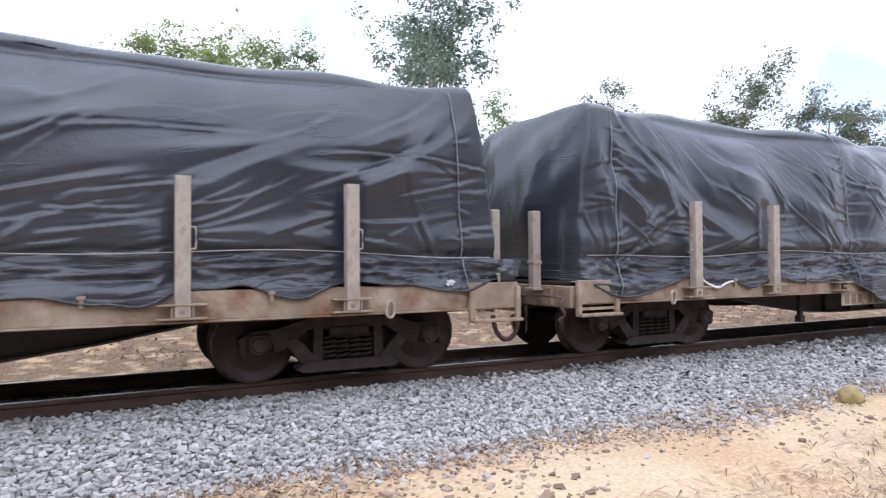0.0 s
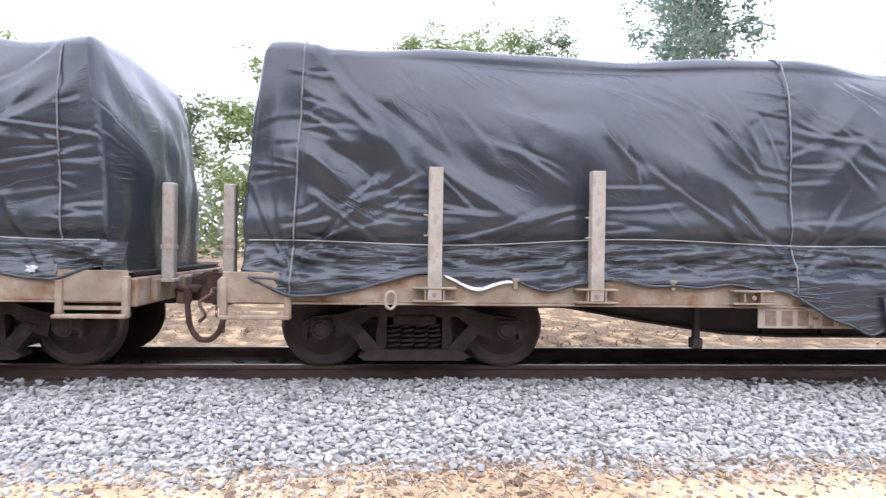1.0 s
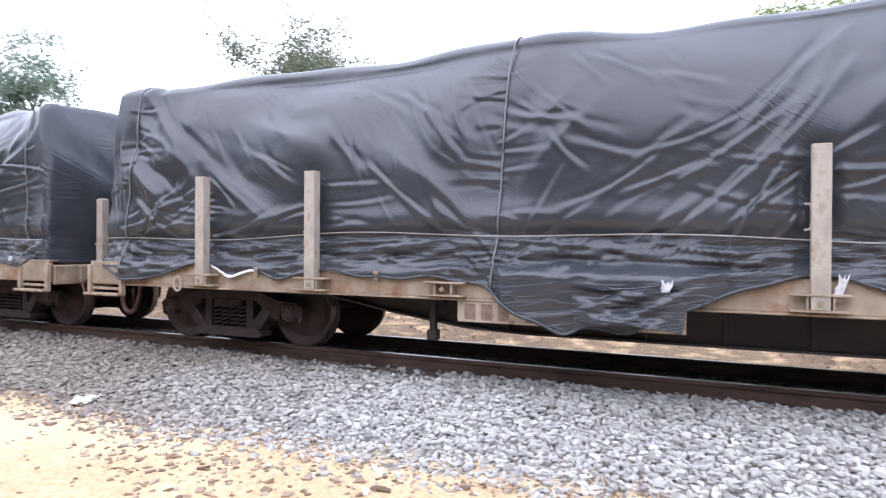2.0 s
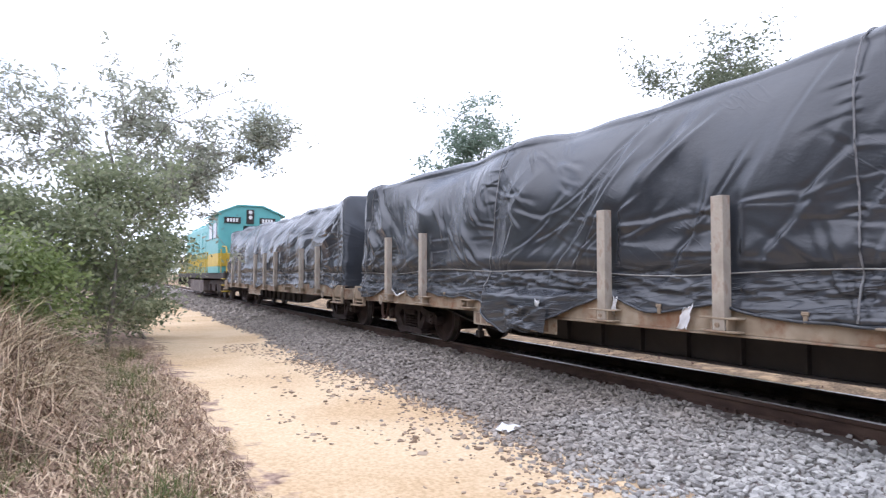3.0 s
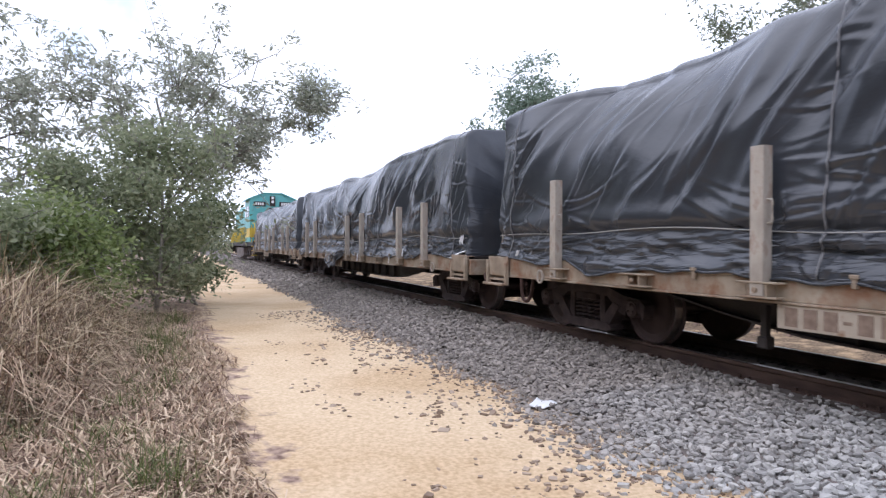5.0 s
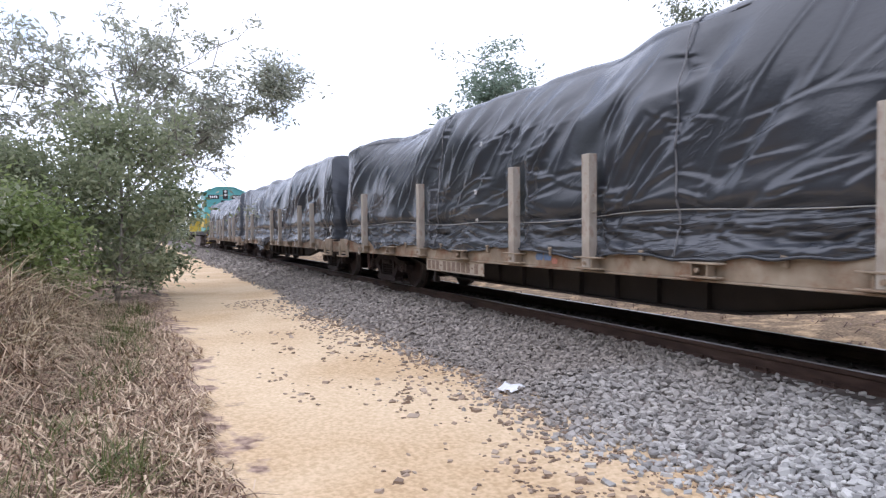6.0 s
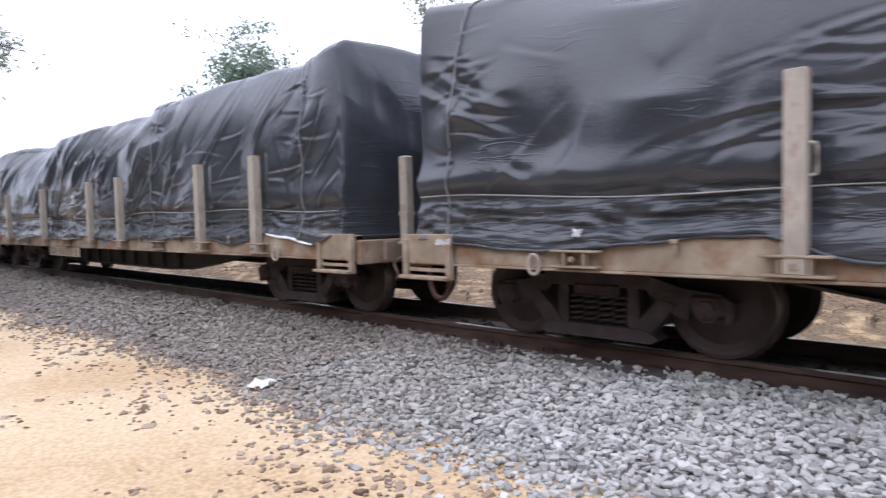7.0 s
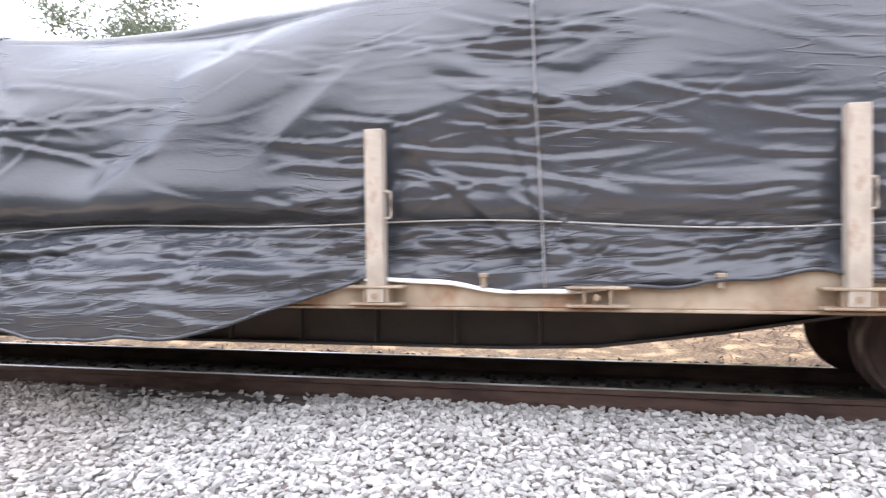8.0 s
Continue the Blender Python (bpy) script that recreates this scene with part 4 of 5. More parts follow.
        for u0, u1, z0, z1, mean, sd, count, long, wide, deep in FOLDS[key]:
            for _ in range(int(count * 0.6)):
                f_ = rng.random()
                w_ = wide * (0.6 + 0.9 * f_)
                lines.append((rng.uniform(u0, u1), rng.uniform(z0, z1), mean + rng.normal(0, sd * 0.45) + 0.18 * sd * math.sin(2.1 * rng.random()) + 0.12 * math.sin(seed + 5 * f_), long * rng.uniform(0.5, 1.3), w_, deep * (0.25 + 1.1 * rng.random() ** 2), rng.normal(0, 0.2), 1))
        slope = {"A": 0.25, "B": 0.85, "C": 0.9, "D": 0.15}[key]
        for _ in range(22):
            pu = rng.uniform(0.6, 14.4)
            a = -0.8 if key == "B" and pu < 5 else slope
            lines.append((pu, rng.uniform(1.95 if key == "C" else 1.75 if key == "B" else 1.35, 2.5), a + rng.normal(0, 0.25), rng.uniform(0.6, 1.4), rng.uniform(0.11, 0.22), rng.uniform(0.02, 0.045), rng.normal(0, 0.1), 1))
        col = U[:, 0]
        for pu, pz, a, ln, w, amp, bend, centred in lines:
            c, s_ = math.cos(a), math.sin(a)
            i0, i1 = np.searchsorted(col, (pu - ln - 0.3, pu + ln + 0.3))
            if i1 <= i0:
                continue
            du, dz = U[i0:i1] - pu, Z[i0:i1] - pz
            al, pe = du * c + dz * s_, -du * s_ + dz * c
            x = al / ln
            env = np.exp(-(x / 0.55) ** 4) if centred else np.where(x > -0.04, np.clip(1 - x, 0, 1) ** 0.7 * np.clip((x + 0.04) * 12, 0, 1), 0)
            q = (pe - bend * al * al) / (w * (0.5 + 0.9 * np.clip(np.abs(x), 0, 1)))
            d[i0:i1] += amp * env * (np.where(q > 0, np.exp(-np.abs(q * 1.7) ** 1.3), np.exp(-np.abs(q * 0.6) ** 1.5)) - 0.6 * np.exp(-((q - 1.7) / 1.0) ** 2))
        for k in stakes:
            s0 = POCKET_0 + POCKET_STEP * k
            press = np.exp(-((U - s0) / 0.13) ** 4) * (1 / (1 + np.exp((Z - 1.86) / 0.03)))
            d = d * (1 - press) + press * np.minimum(d, -0.012)
        out = np.clip((1.02 - Z) / 0.14, 0, 1)
        flap = np.clip((0.775 - np.interp(U, u, hem)) / 0.12, 0, 1)
        d = np.where(out > 0, np.maximum(d * (1 - 0.3 * out), -0.01) + (0.072 + 0.13 * flap) * out * out * (3 - 2 * out), d)
        return d

    D = folds(U, Z)
    base = -1.255 + lean[:, None] * np.clip((Z - 1.55) / 1.1, 0, 1.2) ** 3
    near = np.stack([U, base - D, Z], -1)
    cols = [near]
    yo = base[:, -1]
    ang = np.linspace(a0, math.pi / 2, n_corner + 1)[1:]
    y_end = yo + r * math.cos(a0)
    for a in ang:
        bump = 0.010 * np.sin(u * 5 + seed) * math.sin(a) + D[:, -1] * (1 - (a - a0) / (math.pi / 2 - a0) * 0.7)
        cols.append(np.stack([u, yo + r * (math.cos(a0) - math.cos(a)) - bump * math.cos(a), side_top + r * (math.sin(a) - math.sin(a0)) + bump * math.sin(a)], -1)[:, None])
    for i in range(1, n_top + 1):
        f = i / (n_top + 1)
        y = y_end + f * (1.005 - y_end)
        rise = 0.03 * math.sin(math.pi * f)
        cols.append(np.stack([u, y, top_z + rise + 0.02 * np.sin(u * 3.3 + y * 4 + seed) * f + 0.012 * np.sin(u * 8.1 - y * 6) * f + 0.3 * D[:, -1] * (1 - f)], -1)[:, None])
    for a in np.linspace(0.1, math.pi / 2, n_corner)[::-1]:
        cols.append(np.stack([u, np.full(nu, 1.205 - 0.2 * (1 - math.cos(a))), top_z - 0.2 + 0.2 * math.sin(a)], -1)[:, None])
    n_far = 12
    Zf = (top_z[:, None] - 0.2) + (0.80 - top_z[:, None] + 0.2) * np.linspace(0, 1, n_far)[None]
    Uf = np.repeat(u[:, None], n_far, 1)
    cols.append(np.stack([Uf, 1.215 + 0.05 * np.sin(Uf * 2.2 + seed) * np.sin(Zf * 2) + 0.03 * np.sin(Uf * 7 + Zf * 5), Zf], -1))
    V = np.concatenate(cols, 1)
    near_end = TAPER[key][0] * np.clip((0.95 - (u - u[0])) / 0.95, 0, 1) ** 1.5 - TAPER[key][1] * np.clip((0.95 - (u[-1] - u)) / 0.95, 0, 1) ** 1.5
    V[:, :, 0] += 0.23 * near_end[:, None] * np.clip((V[:, :, 2] - 1.2) / 1.75, 0, 1) ** 1.4
    V[:, :, 2] -= 0.02 * np.abs(near_end)[:, None] * np.clip((V[:, :, 2] - 2.0) / 0.9, 0, 1)
    V0 = V
    # rounded ends with gathered folds
    for sgn, at in ((-1, 0), (1, nu - 1)):
        ring = V[at]
        caps = []
        for c in (0.015, 0.04, 0.08, 0.12, 0.17, 0.22, 0.28, 0.34, 0.40, 0.47, 0.54, 0.62, 0.70, 0.78, 0.86, 0.94, 1.0):
            q = ring.copy()
            q[:, 1] = ring[:, 1] * (1 - c)
            q[:, 2] = ring[:, 2] + (1.65 - ring[:, 2]) * c * np.where(ring[:, 2] > 1.65, 0.9, 0.08)
            yy, zz = q[:, 1], q[:, 2]
            rim = 0.025 * math.sqrt(1 - (1 - min(c / 0.05, 1)) ** 2)
            dome = (0.05 + 0.10 * np.clip((zz - 1.2) / 0.6, 0, 1)) * c * (1.7 - 0.7 * c)
            pleat = 0.035 * (1 - np.abs(np.sin(3.6 * yy + 0.9 * np.sin(1.3 * zz + seed) + seed))) ** 2
            puff = rim + dome + min(1, c * 6) * (pleat + 0.014 * np.sin(7.5 * yy + 1.2 * np.sin(1.9 * zz) + seed) + 0.008 * np.sin(19 * yy + 2.2 * np.sin(2.7 * zz + seed)) + 0.010 * np.sin(9 * zz + 5 * yy))
            q[:, 0] = u[at] + 0.23 * near_end[at] * np.clip((zz - 1.2) / 1.75, 0, 1) ** 1.4 + sgn * puff
            caps.append(q[None])
        V = np.concatenate(caps[::-1] + [V], 0) if sgn < 0 else np.concatenate([V] + caps, 0)
    na, nb = V.shape[:2]
    i, j = np.meshgrid(np.arange(na - 1), np.arange(nb - 1), indexing="ij")
    a = (i * nb + j).ravel()
    faces = np.stack([a, a + nb, a + nb + 1, a + 1], 1)
    side_y = near[:, :, 1]

    def y_at(uu, zz):
        i_ = int(np.clip(np.searchsorted(u, uu), 0, nu - 1))
        return float(np.interp(zz, Z[i_], side_y[i_]))

    return V.reshape(-1, 3), faces, y_at, lambda uu: float(np.interp(uu, u, hem)), lambda uu: [(float(np.interp(uu, u, cols_y)), float(np.interp(uu, u, cols_z))) for cols_y, cols_z in zip(V0[:, n_side:n_side + n_corner + n_top, 1].T, V0[:, n_side:n_side + n_corner + n_top, 2].T)], lambda uu: float(np.interp(uu, u, side_top))


CREASE = {"A": 14, "B": -38, "C": 40, "D": -5}   # slope of the fine creases, degrees


def build_wagon(key, seed, stakes, handle_side, hem_white, scraps_and_glint):
    """A bogie flat wagon with a sheeted load. stakes: the pockets that hold one."""
    w = tagged(new("flat_wagon"), "rusty beige flat wagon, its load under a roped black sheet", "railway wagon", group="wagons of the train")
    mirror = Matrix.Rotation(math.pi, 4, "Z")
    turned = pose(15.2, 0, 0) @ mirror
    place("deck", shared("deck", make_deck, BEAM), w)
    for m in (Matrix.Identity(4), turned):
        place("side_sill", shared("side_sill", make_sill, BEIGE), w, m)
        place("girder", shared("girder", make_girder, BEAM), w, m)
        place("end_sill", shared("end_sill", make_end_sill, BEIGE), w, m)
        place("coupler", shared("coupler", make_coupler, COUPLER), w, m)
        place("step", shared("step", make_step, BEIGE), w, m)
        place("hanger", shared("hanger", make_hanger, BEAM), w, m @ pose(4.5, 0, 0))
    place("brake_hose", shared("brake_hose", make_hose, COUPLER), w, None, "rusty brown brake hose hanging in a loop")
    flip = Matrix.Diagonal((-1, 1, 1, 1))
    far_step = pose(15.2, 0, 0) @ flip
    place("step", shared("step", make_step, BEIGE), w, far_step)
    place("step", shared("step", make_step, BEIGE), w, Matrix.Diagonal((1, -1, 1, 1)))
    for c in BOGIES:
        bog = place("bogie", shared("bolster", make_bolster, GRIME), w, pose(c, 0, 0))
        for m in (Matrix.Identity(4), mirror):
            place("side_frame", shared("side_frame", make_side_frame, GRIME), bog, m)
            for dx in (-0.19, -0.065, 0.065, 0.19):
                place("spring", shared("spring", make_spring, GRIME), bog, m @ pose(dx, -0.765, 0))
        for dx in (-WHEELBASE / 2, WHEELBASE / 2):
            ws = place("wheelset", shared("wheelset", make_wheelset, [WHEEL, TREAD], False), w, pose(c + dx, 0, WHEEL_R), "brown steel wheels with bright treads on an axle")
            WHEELSETS.append((ws, c + dx, WHEEL_R))
    for k in range(9):
        x = POCKET_0 + POCKET_STEP * k
        for m in (pose(x, 0, 0), pose(x, 0, 0) @ mirror):
            place("stake_pocket", shared("stake_pocket", make_pocket, BEIGE), w, m)
        if k in stakes:
            st = place("stake", shared("stake", make_stake, STAKE), w, pose(x, 0, 0), "worn cream steel stake")
            place("handle", shared("handle", make_handle, STAKE), st, Matrix.Identity(4) if handle_side > 0 else pose(-0.157, 0, 0))
            place("stake", shared("stake", make_stake, STAKE), w, pose(x, 0, 0) @ mirror)
    for x in (1.63, 13.57):
        place("lashing_ring", shared("ring", make_ring, STAKE), w, pose(x, 0, 0))
    for k in range(8):
        place("cleat", shared("cleat", make_cleat, BEIGE), w, pose(POCKET_0 + POCKET_STEP * (k + 0.5), 0, 0))
    for x in (0.13, 15.07):
        place("end_post", shared("end_post", make_post, STAKE), w, pose(x, -0.70, 0), "weathered grey end post")
    bm = bmesh.new()
    box(bm, 4.90, 6.75, SIDE - 0.006, SIDE + 0.006, 0.475, 0.653, 0.003)
    panel = part("number_panel", bm, PLATE, w, "cream number panel with faded brown characters")
    x = 4.955
    for k in range(12):
        wide = 0.125 if k not in (3, 10) else 0.06
        bm = bmesh.new()
        if k in (3, 10):
            box(bm, x, x + wide, SIDE - 0.010, SIDE - 0.0065, 0.555, 0.578)
        else:
            box(bm, x + 0.012, x + wide - 0.012, SIDE - 0.010, SIDE - 0.0065, 0.497, 0.633)
        part("character_bar", bm, LETTER, panel)
        x += wide + 0.026
    # the sheet and what ties it
    verts, faces, y_at, hem_at, over_at, top_at = sheet_shape(key, seed, stakes)
    sheet = raw("tarpaulin", verts, faces, sheet_material(CREASE[key]), True, parent=w)
    tagged(sheet, "creased black plastic sheet roped over the load")
    bm = bmesh.new()
    us = np.arange(ENDS[key][0] + 0.03, ENDS[key][1] - 0.02, 0.07)
    rope_z = lambda a: 1.205 + 0.03 * math.sin(a * 0.8 + seed) + 0.02 * math.sin(a * 2.1)
    tube(bm, [(a, min(min(y_at(a + o, rope_z(a)) for o in (-0.2, -0.1, 0, 0.1, 0.2)) - 0.004, -1.245), rope_z(a)) for a in us], 0.0055, 5)
    part("rope", bm, ROPE, sheet, "thin grey rope round the load", True)
    for t_ in TIES[key]:
        bm = bmesh.new()
        rng = random.Random(seed + int(t_))
        pts = []
        zs = np.linspace(hem_at(t_) + 0.03, top_at(t_), 44)
        for z in zs:
            uu = t_ + 0.05 * (z - 1.6) * (0.6 if t_ < 7 else -0.9)
            pts.append((uu, min(y_at(uu, z + o) for o in (-0.12, -0.06, 0, 0.06, 0.12)) * 0.5 + 0.5 * y_at(uu, z) - 0.008, z))
        ux = pts[-1][0]
        pts += [(ux, y - 0.003, z + 0.008) for y, z in over_at(ux)]
        tube(bm, pts, 0.0075, 5)
        part("strap", bm, STRAP, sheet, "grey tie strap", True)
    bm = bmesh.new()
    roll = []
    for a in np.arange(ENDS[key][0] + 0.05, ENDS[key][1] - 0.05, 0.045):
        if any(p - 0.02 < a < q + 0.02 for p, q in hem_white):
            if len(roll) > 1:
                tube(bm, roll, 0.014, 6)
            roll = []
            continue
        h = hem_at(a)
        roll.append((a, y_at(a, h + 0.012) - 0.004 - 0.008 * math.sin(a * 5.3 + seed), h + 0.006 + 0.007 * math.sin(a * 13 + seed)))
    if len(roll) > 1:
        tube(bm, roll, 0.014, 6)
    part("rolled_hem", bm, sheet.data.materials[0], sheet, smooth=True)
    for a, b in hem_white:
        bm = bmesh.new()
        rows = []
        for k in range(25):
            uu = a + (b - a) * k / 24
            h = hem_at(uu)
            y = y_at(uu, h + 0.01)
            fat = 0.55 * math.sin(math.pi * k / 24) ** 0.5
            rows.append([bm.verts.new((uu, y - 0.006, h + 0.012 + 0.020 * fat)), bm.verts.new((uu, y - 0.022 * fat, h)), bm.verts.new((uu, y - 0.010, h - 0.016 * fat)), bm.verts.new((uu, y + 0.012, h - 0.004))])
        for p, q in zip(rows, rows[1:]):
            for k in range(4):
                bm.faces.new((p[k], p[(k + 1) % 4], q[(k + 1) % 4], q[k]))
        part("turned_hem", bm, HEM, sheet, "white underside of the turned hem", True)
    rng = random.Random(seed)
    # Torn white scraps; B's piece at u 11.45 is a highlight modelled in white.
    for uu, z, sx, sz in scraps_and_glint:
        bm = bmesh.new()
        bmesh.ops.create_grid(bm, x_segments=6, y_segments=6, size=0.5)
        y = y_at(uu, max(z, hem_at(uu) + 0.02)) - 0.02
        for v in bm.verts:
            e = 1 + 0.35 * rng.uniform(-1, 1)
            v.co = Vector((uu + v.co.x * sx * e + 0.3 * sz * v.co.y, y - 0.02 * rng.random() - 0.02 * abs(v.co.x), z + v.co.y * sz * e))
        bmesh.ops.solidify(bm, geom=bm.faces[:], thickness=0.004)
        part("scrap_glint_piece", bm, HEM, sheet, "white piece on the sheet: torn plastic scraps, and one modelled highlight", True)
    for name, label, ua, ub, za, zb, push in FLAPS.get(key, ()):
        rng = np.random.default_rng(seed + 5)
        nx, nz = 44, 34
        verts, faces = [], []
        for i in range(nx):
            for j in range(nz):
                f, g = i / (nx - 1), j / (nz - 1)
                uu = ua + (ub - ua) * f + 0.06 * (1 - g) * math.sin(3 * f + 1)
                z = za + (zb - za) * g + 0.05 * math.sin(math.pi * f) * (1 - g)
                fold = 0.030 * math.sin(22 * z + 5 * f) + 0.022 * math.sin(47 * z - 6 * f + 2 * math.sin(5 * f)) + 0.012 * abs(math.sin(58 * z + 7 * f))
                verts.append((uu, min(y_at(min(uu, 14.6), max(z, hem_at(uu) + 0.01)), SIDE - 0.06) - push * (0.5 + math.sin(math.pi * f) * (1 - 0.5 * g)) - fold * math.sin(math.pi * min(1, f * 1.1 + 0.02)), z))
        for i in range(nx - 1):
            for j in range(nz - 1):
                faces.append((i * nz + j, (i + 1) * nz + j, (i + 1) * nz + j + 1, i * nz + j + 1))
        tagged(raw(name, verts, faces, sheet_material(0), True, parent=sheet), label)
    for ua, ub, za, zb, mat in MARKS.get(key, ()):
        bm = bmesh.new()
        prism(bm, [(ua, za), (ub, za), (ub + 0.015, (za + zb) / 2), (ub, zb), (ua, zb), (ua - 0.01, (za + zb) / 2)], SIDE - 0.003, SIDE - 0.0005)
        part("painted_mark", bm, mat, w, "faded painted emblem on the sill")
    return w


FLAPS = {"B": [("torn_flap", "loose torn corner of the black sheet", 5.92, 6.78, 0.50, 0.80, 0.08)],
         "A": [("corner_flap", "loose corner of the black sheet", 14.35, 14.98, 0.97, 1.16, 0.04)]}
MARKS = {"C": [(7.98, 8.10, 0.745, 0.825, BLUE), (8.14, 8.26, 0.745, 0.825, BLUE), (8.29, 8.37, 0.71, 0.77, RED)]}
WHEELSETS, WAGONS = [], []
WAGONS.append((build_wagon("A", 11, (0, 1, 3, 4, 5, 7, 8), 1, [], [(2.6, .9, .1, .12), (14.2, .93, .08, .05)]), 0))
# The piece at (11.45, .98) stands for a bright highlight on the sheet.
WAGONS.append((build_wagon("B", 23, (0, 1, 4, 5, 7, 8), -1, [(2.08, 2.72), (14.25, 14.78)], [(6.62, .80, .07, .14), (8.62, .80, .10, .2), (14.6, 1.17, .13, .13), (7.72, .86, .05, .15), (12.03, .93, .07, .13), (11.45, .98, .20, .05), (11.15, .76, .06, .11)]), 1))
WAGONS.append((build_wagon("C", 37, (0, 2, 4, 5, 7, 8), 1, [(13.35, 14.3)], [(1.0, .98, .07, .06), (6.59, 2.24, .035, .06), (6.59, 1.60, .05, .05), (6.57, 1.23, .05, .035)]), 2))
WAGONS.append((build_wagon("D", 58, (1, 2, 5, 7), 1, [(8.9, 9.9), (9.9, 10.5)], [(0.72, .86, .16, .05), (4.28, .80, .13, .05), (2.0, .93, .06, .06), (4.0, .88, .06, .1)]), 3))


# ---- locomotive
def build_locomotive():
    """A six-axle hood locomotive, cab next to the wagons; x runs from 0 at its rear buffer beam to -18.6."""
    lo = tagged(new("locomotive"), "teal and yellow diesel locomotive with railed walkways", "locomotive")
    bm = bmesh.new()
    box(bm, -18.4, -0.2, -1.32, 1.32, 0.95, 1.22, 0.02)
    box(bm, -18.5, -18.3, -1.3, 1.3, 0.45, 1.3, 0.03)
    box(bm, -0.3, -0.1, -1.3, 1.3, 0.45, 1.3, 0.03)
    part("underframe", bm, BEAM, lo)
    bm = bmesh.new()
    prism(bm, [(-12.2, 0.85), (-12.2, 0.35), (-11.9, 0.22), (-7.1, 0.22), (-6.8, 0.35), (-6.8, 0.85)], -1.25, 1.25)
    part("fuel_tank", bm, TANK, lo, "dusty grey-brown fuel tank")
    bm = bmesh.new()
    box(bm, -17.6, -4.2, -0.92, 0.92, 1.98, 3.85, 0.10)
    for k in range(4):
        box(bm, -16.5 + 3 * k, -14.8 + 3 * k, -0.7, 0.7, 3.85, 4.05, 0.03)
    part("hood", bm, TEAL, lo)
    bm = bmesh.new()
    box(bm, -17.62, -4.2, -0.93, 0.93, 1.22, 1.55)
    part("hood_base", bm, TEAL, lo)
    bm = bmesh.new()
    box(bm, -17.62, -4.2, -0.93, 0.93, 1.55, 1.98)
    part("hood_skirt", bm, YELLOW, lo)
    for k in range(10):
        bm = bmesh.new()
        box(bm, -17.2 + k * 1.28, -16.1 + k * 1.28, -0.95, -0.925, 2.1, 3.5, 0.01)
        part("hood_door", bm, TEAL, lo)
    bm = bmesh.new()
    wall = [(-1.38, 1.22), (-1.38, 3.86), (-1.22, 3.98), (-0.55, 4.26), (0.55, 4.26), (1.22, 3.98), (1.38, 3.86), (1.38, 1.22)]
    a = [bm.verts.new((-1.3, y, z)) for y, z in wall]
    b = [bm.verts.new((-4.2, y, z)) for y, z in wall]
    bm.faces.new(a)
    bm.faces.new(b[::-1])
    for i in range(8):
        bm.faces.new((a[i], a[(i + 1) % 8], b[(i + 1) % 8], b[i]))
    bmesh.ops.recalc_face_normals(bm, faces=bm.faces[:])
    cab = part("cab", bm, TEAL, lo)
    bm = bmesh.new()
    eave = [(-1.60, 3.80), (-1.60, 3.86), (-1.24, 4.03), (-0.56, 4.31), (0.56, 4.31), (1.24, 4.03), (1.60, 3.86), (1.60, 3.80), (1.24, 3.96), (0.55, 4.25), (-0.55, 4.25), (-1.24, 3.96)]
    prism(bm, [(y, z) for y, z in eave], 0, 3.1)
    bmesh.ops.transform(bm, matrix=Matrix(((0, -1, 0, -1.22), (1, 0, 0, 0), (0, 0, 1, 0), (0, 0, 0, 1))), verts=bm.verts[:])
    part("roof", bm, TEAL, cab)
    bm = bmesh.new()
    box(bm, -4.25, -1.25, -1.39, 1.39, 1.52, 2.1)
    part("cab_band", bm, YELLOW, lo)
    for y0, y1 in ((0.62, 1.15), (-0.30, 0.42)):
        bm = bmesh.new()
        box(bm, -1.305, -1.275, y0, y1, 2.80, 3.36, 0.02)
        part("window", bm, GLASS, cab)
    for x0 in (-3.9, -2.6):
        bm = bmesh.new()
        box(bm, x0, x0 + 0.95, -1.405, -1.37, 2.8, 3.5, 0.02)
        part("window", bm, GLASS, cab)
    for y in (-0.78, 0.78):
        bm = bmesh.new()
        box(bm, -1.30, -1.24, y - 0.36, y + 0.36, 3.46, 3.74, 0.01)
        board = part("number_board", bm, BEAM, cab)
        for k in range(4):
            bm = bmesh.new()
            box(bm, -1.238, -1.232, y - 0.25 + k * 0.13, y - 0.16 + k * 0.13, 3.52, 3.68)
            part("character_bar", bm, WHITE, board)
    bm = bmesh.new()
    box(bm, -1.31, -1.235, -0.17, 0.17, 3.46, 4.10, 0.02)
    part("headlight_box", bm, BEAM, cab)
    for y in (-0.1, 0.1):
        bm = bmesh.new()
        rod(bm, (-1.31, 0, 3.86 + y * 1.2), (-1.215, 0, 3.86 + y * 1.2), 0.085, seg=14)
        part("headlight", bm, WHITE, cab)
    for k in range(29):
        bm = bmesh.new()
        x = -17.9 + k * 0.6
        rod(bm, (x, -1.28, 1.2), (x, -1.28, 2.25), 0.022, seg=6)
        part("handrail_post", bm, YELLOW, lo)
    bm = bmesh.new()
    rod(bm, (-18.0, -1.28, 2.25), (-1.0, -1.28, 2.25), 0.022, seg=6)
    part("handrail", bm, YELLOW, lo)
    for y in (-1.2, -0.5, 0.5, 1.2):
        bm = bmesh.new()
        tube(bm, [(-0.2, y, 0.6), (-0.12, y, 1.3), (-0.12, y, 2.1), (-0.3, y, 2.35), (-1.2, y, 2.4)], 0.034, 6)
        part("end_handrail", bm, YELLOW, lo)
    for k in range(3):
        bm = bmesh.new()
        box(bm, -0.55, -0.1, -1.36, -1.05, 0.40 + 0.27 * k, 0.44 + 0.27 * k, 0.005)
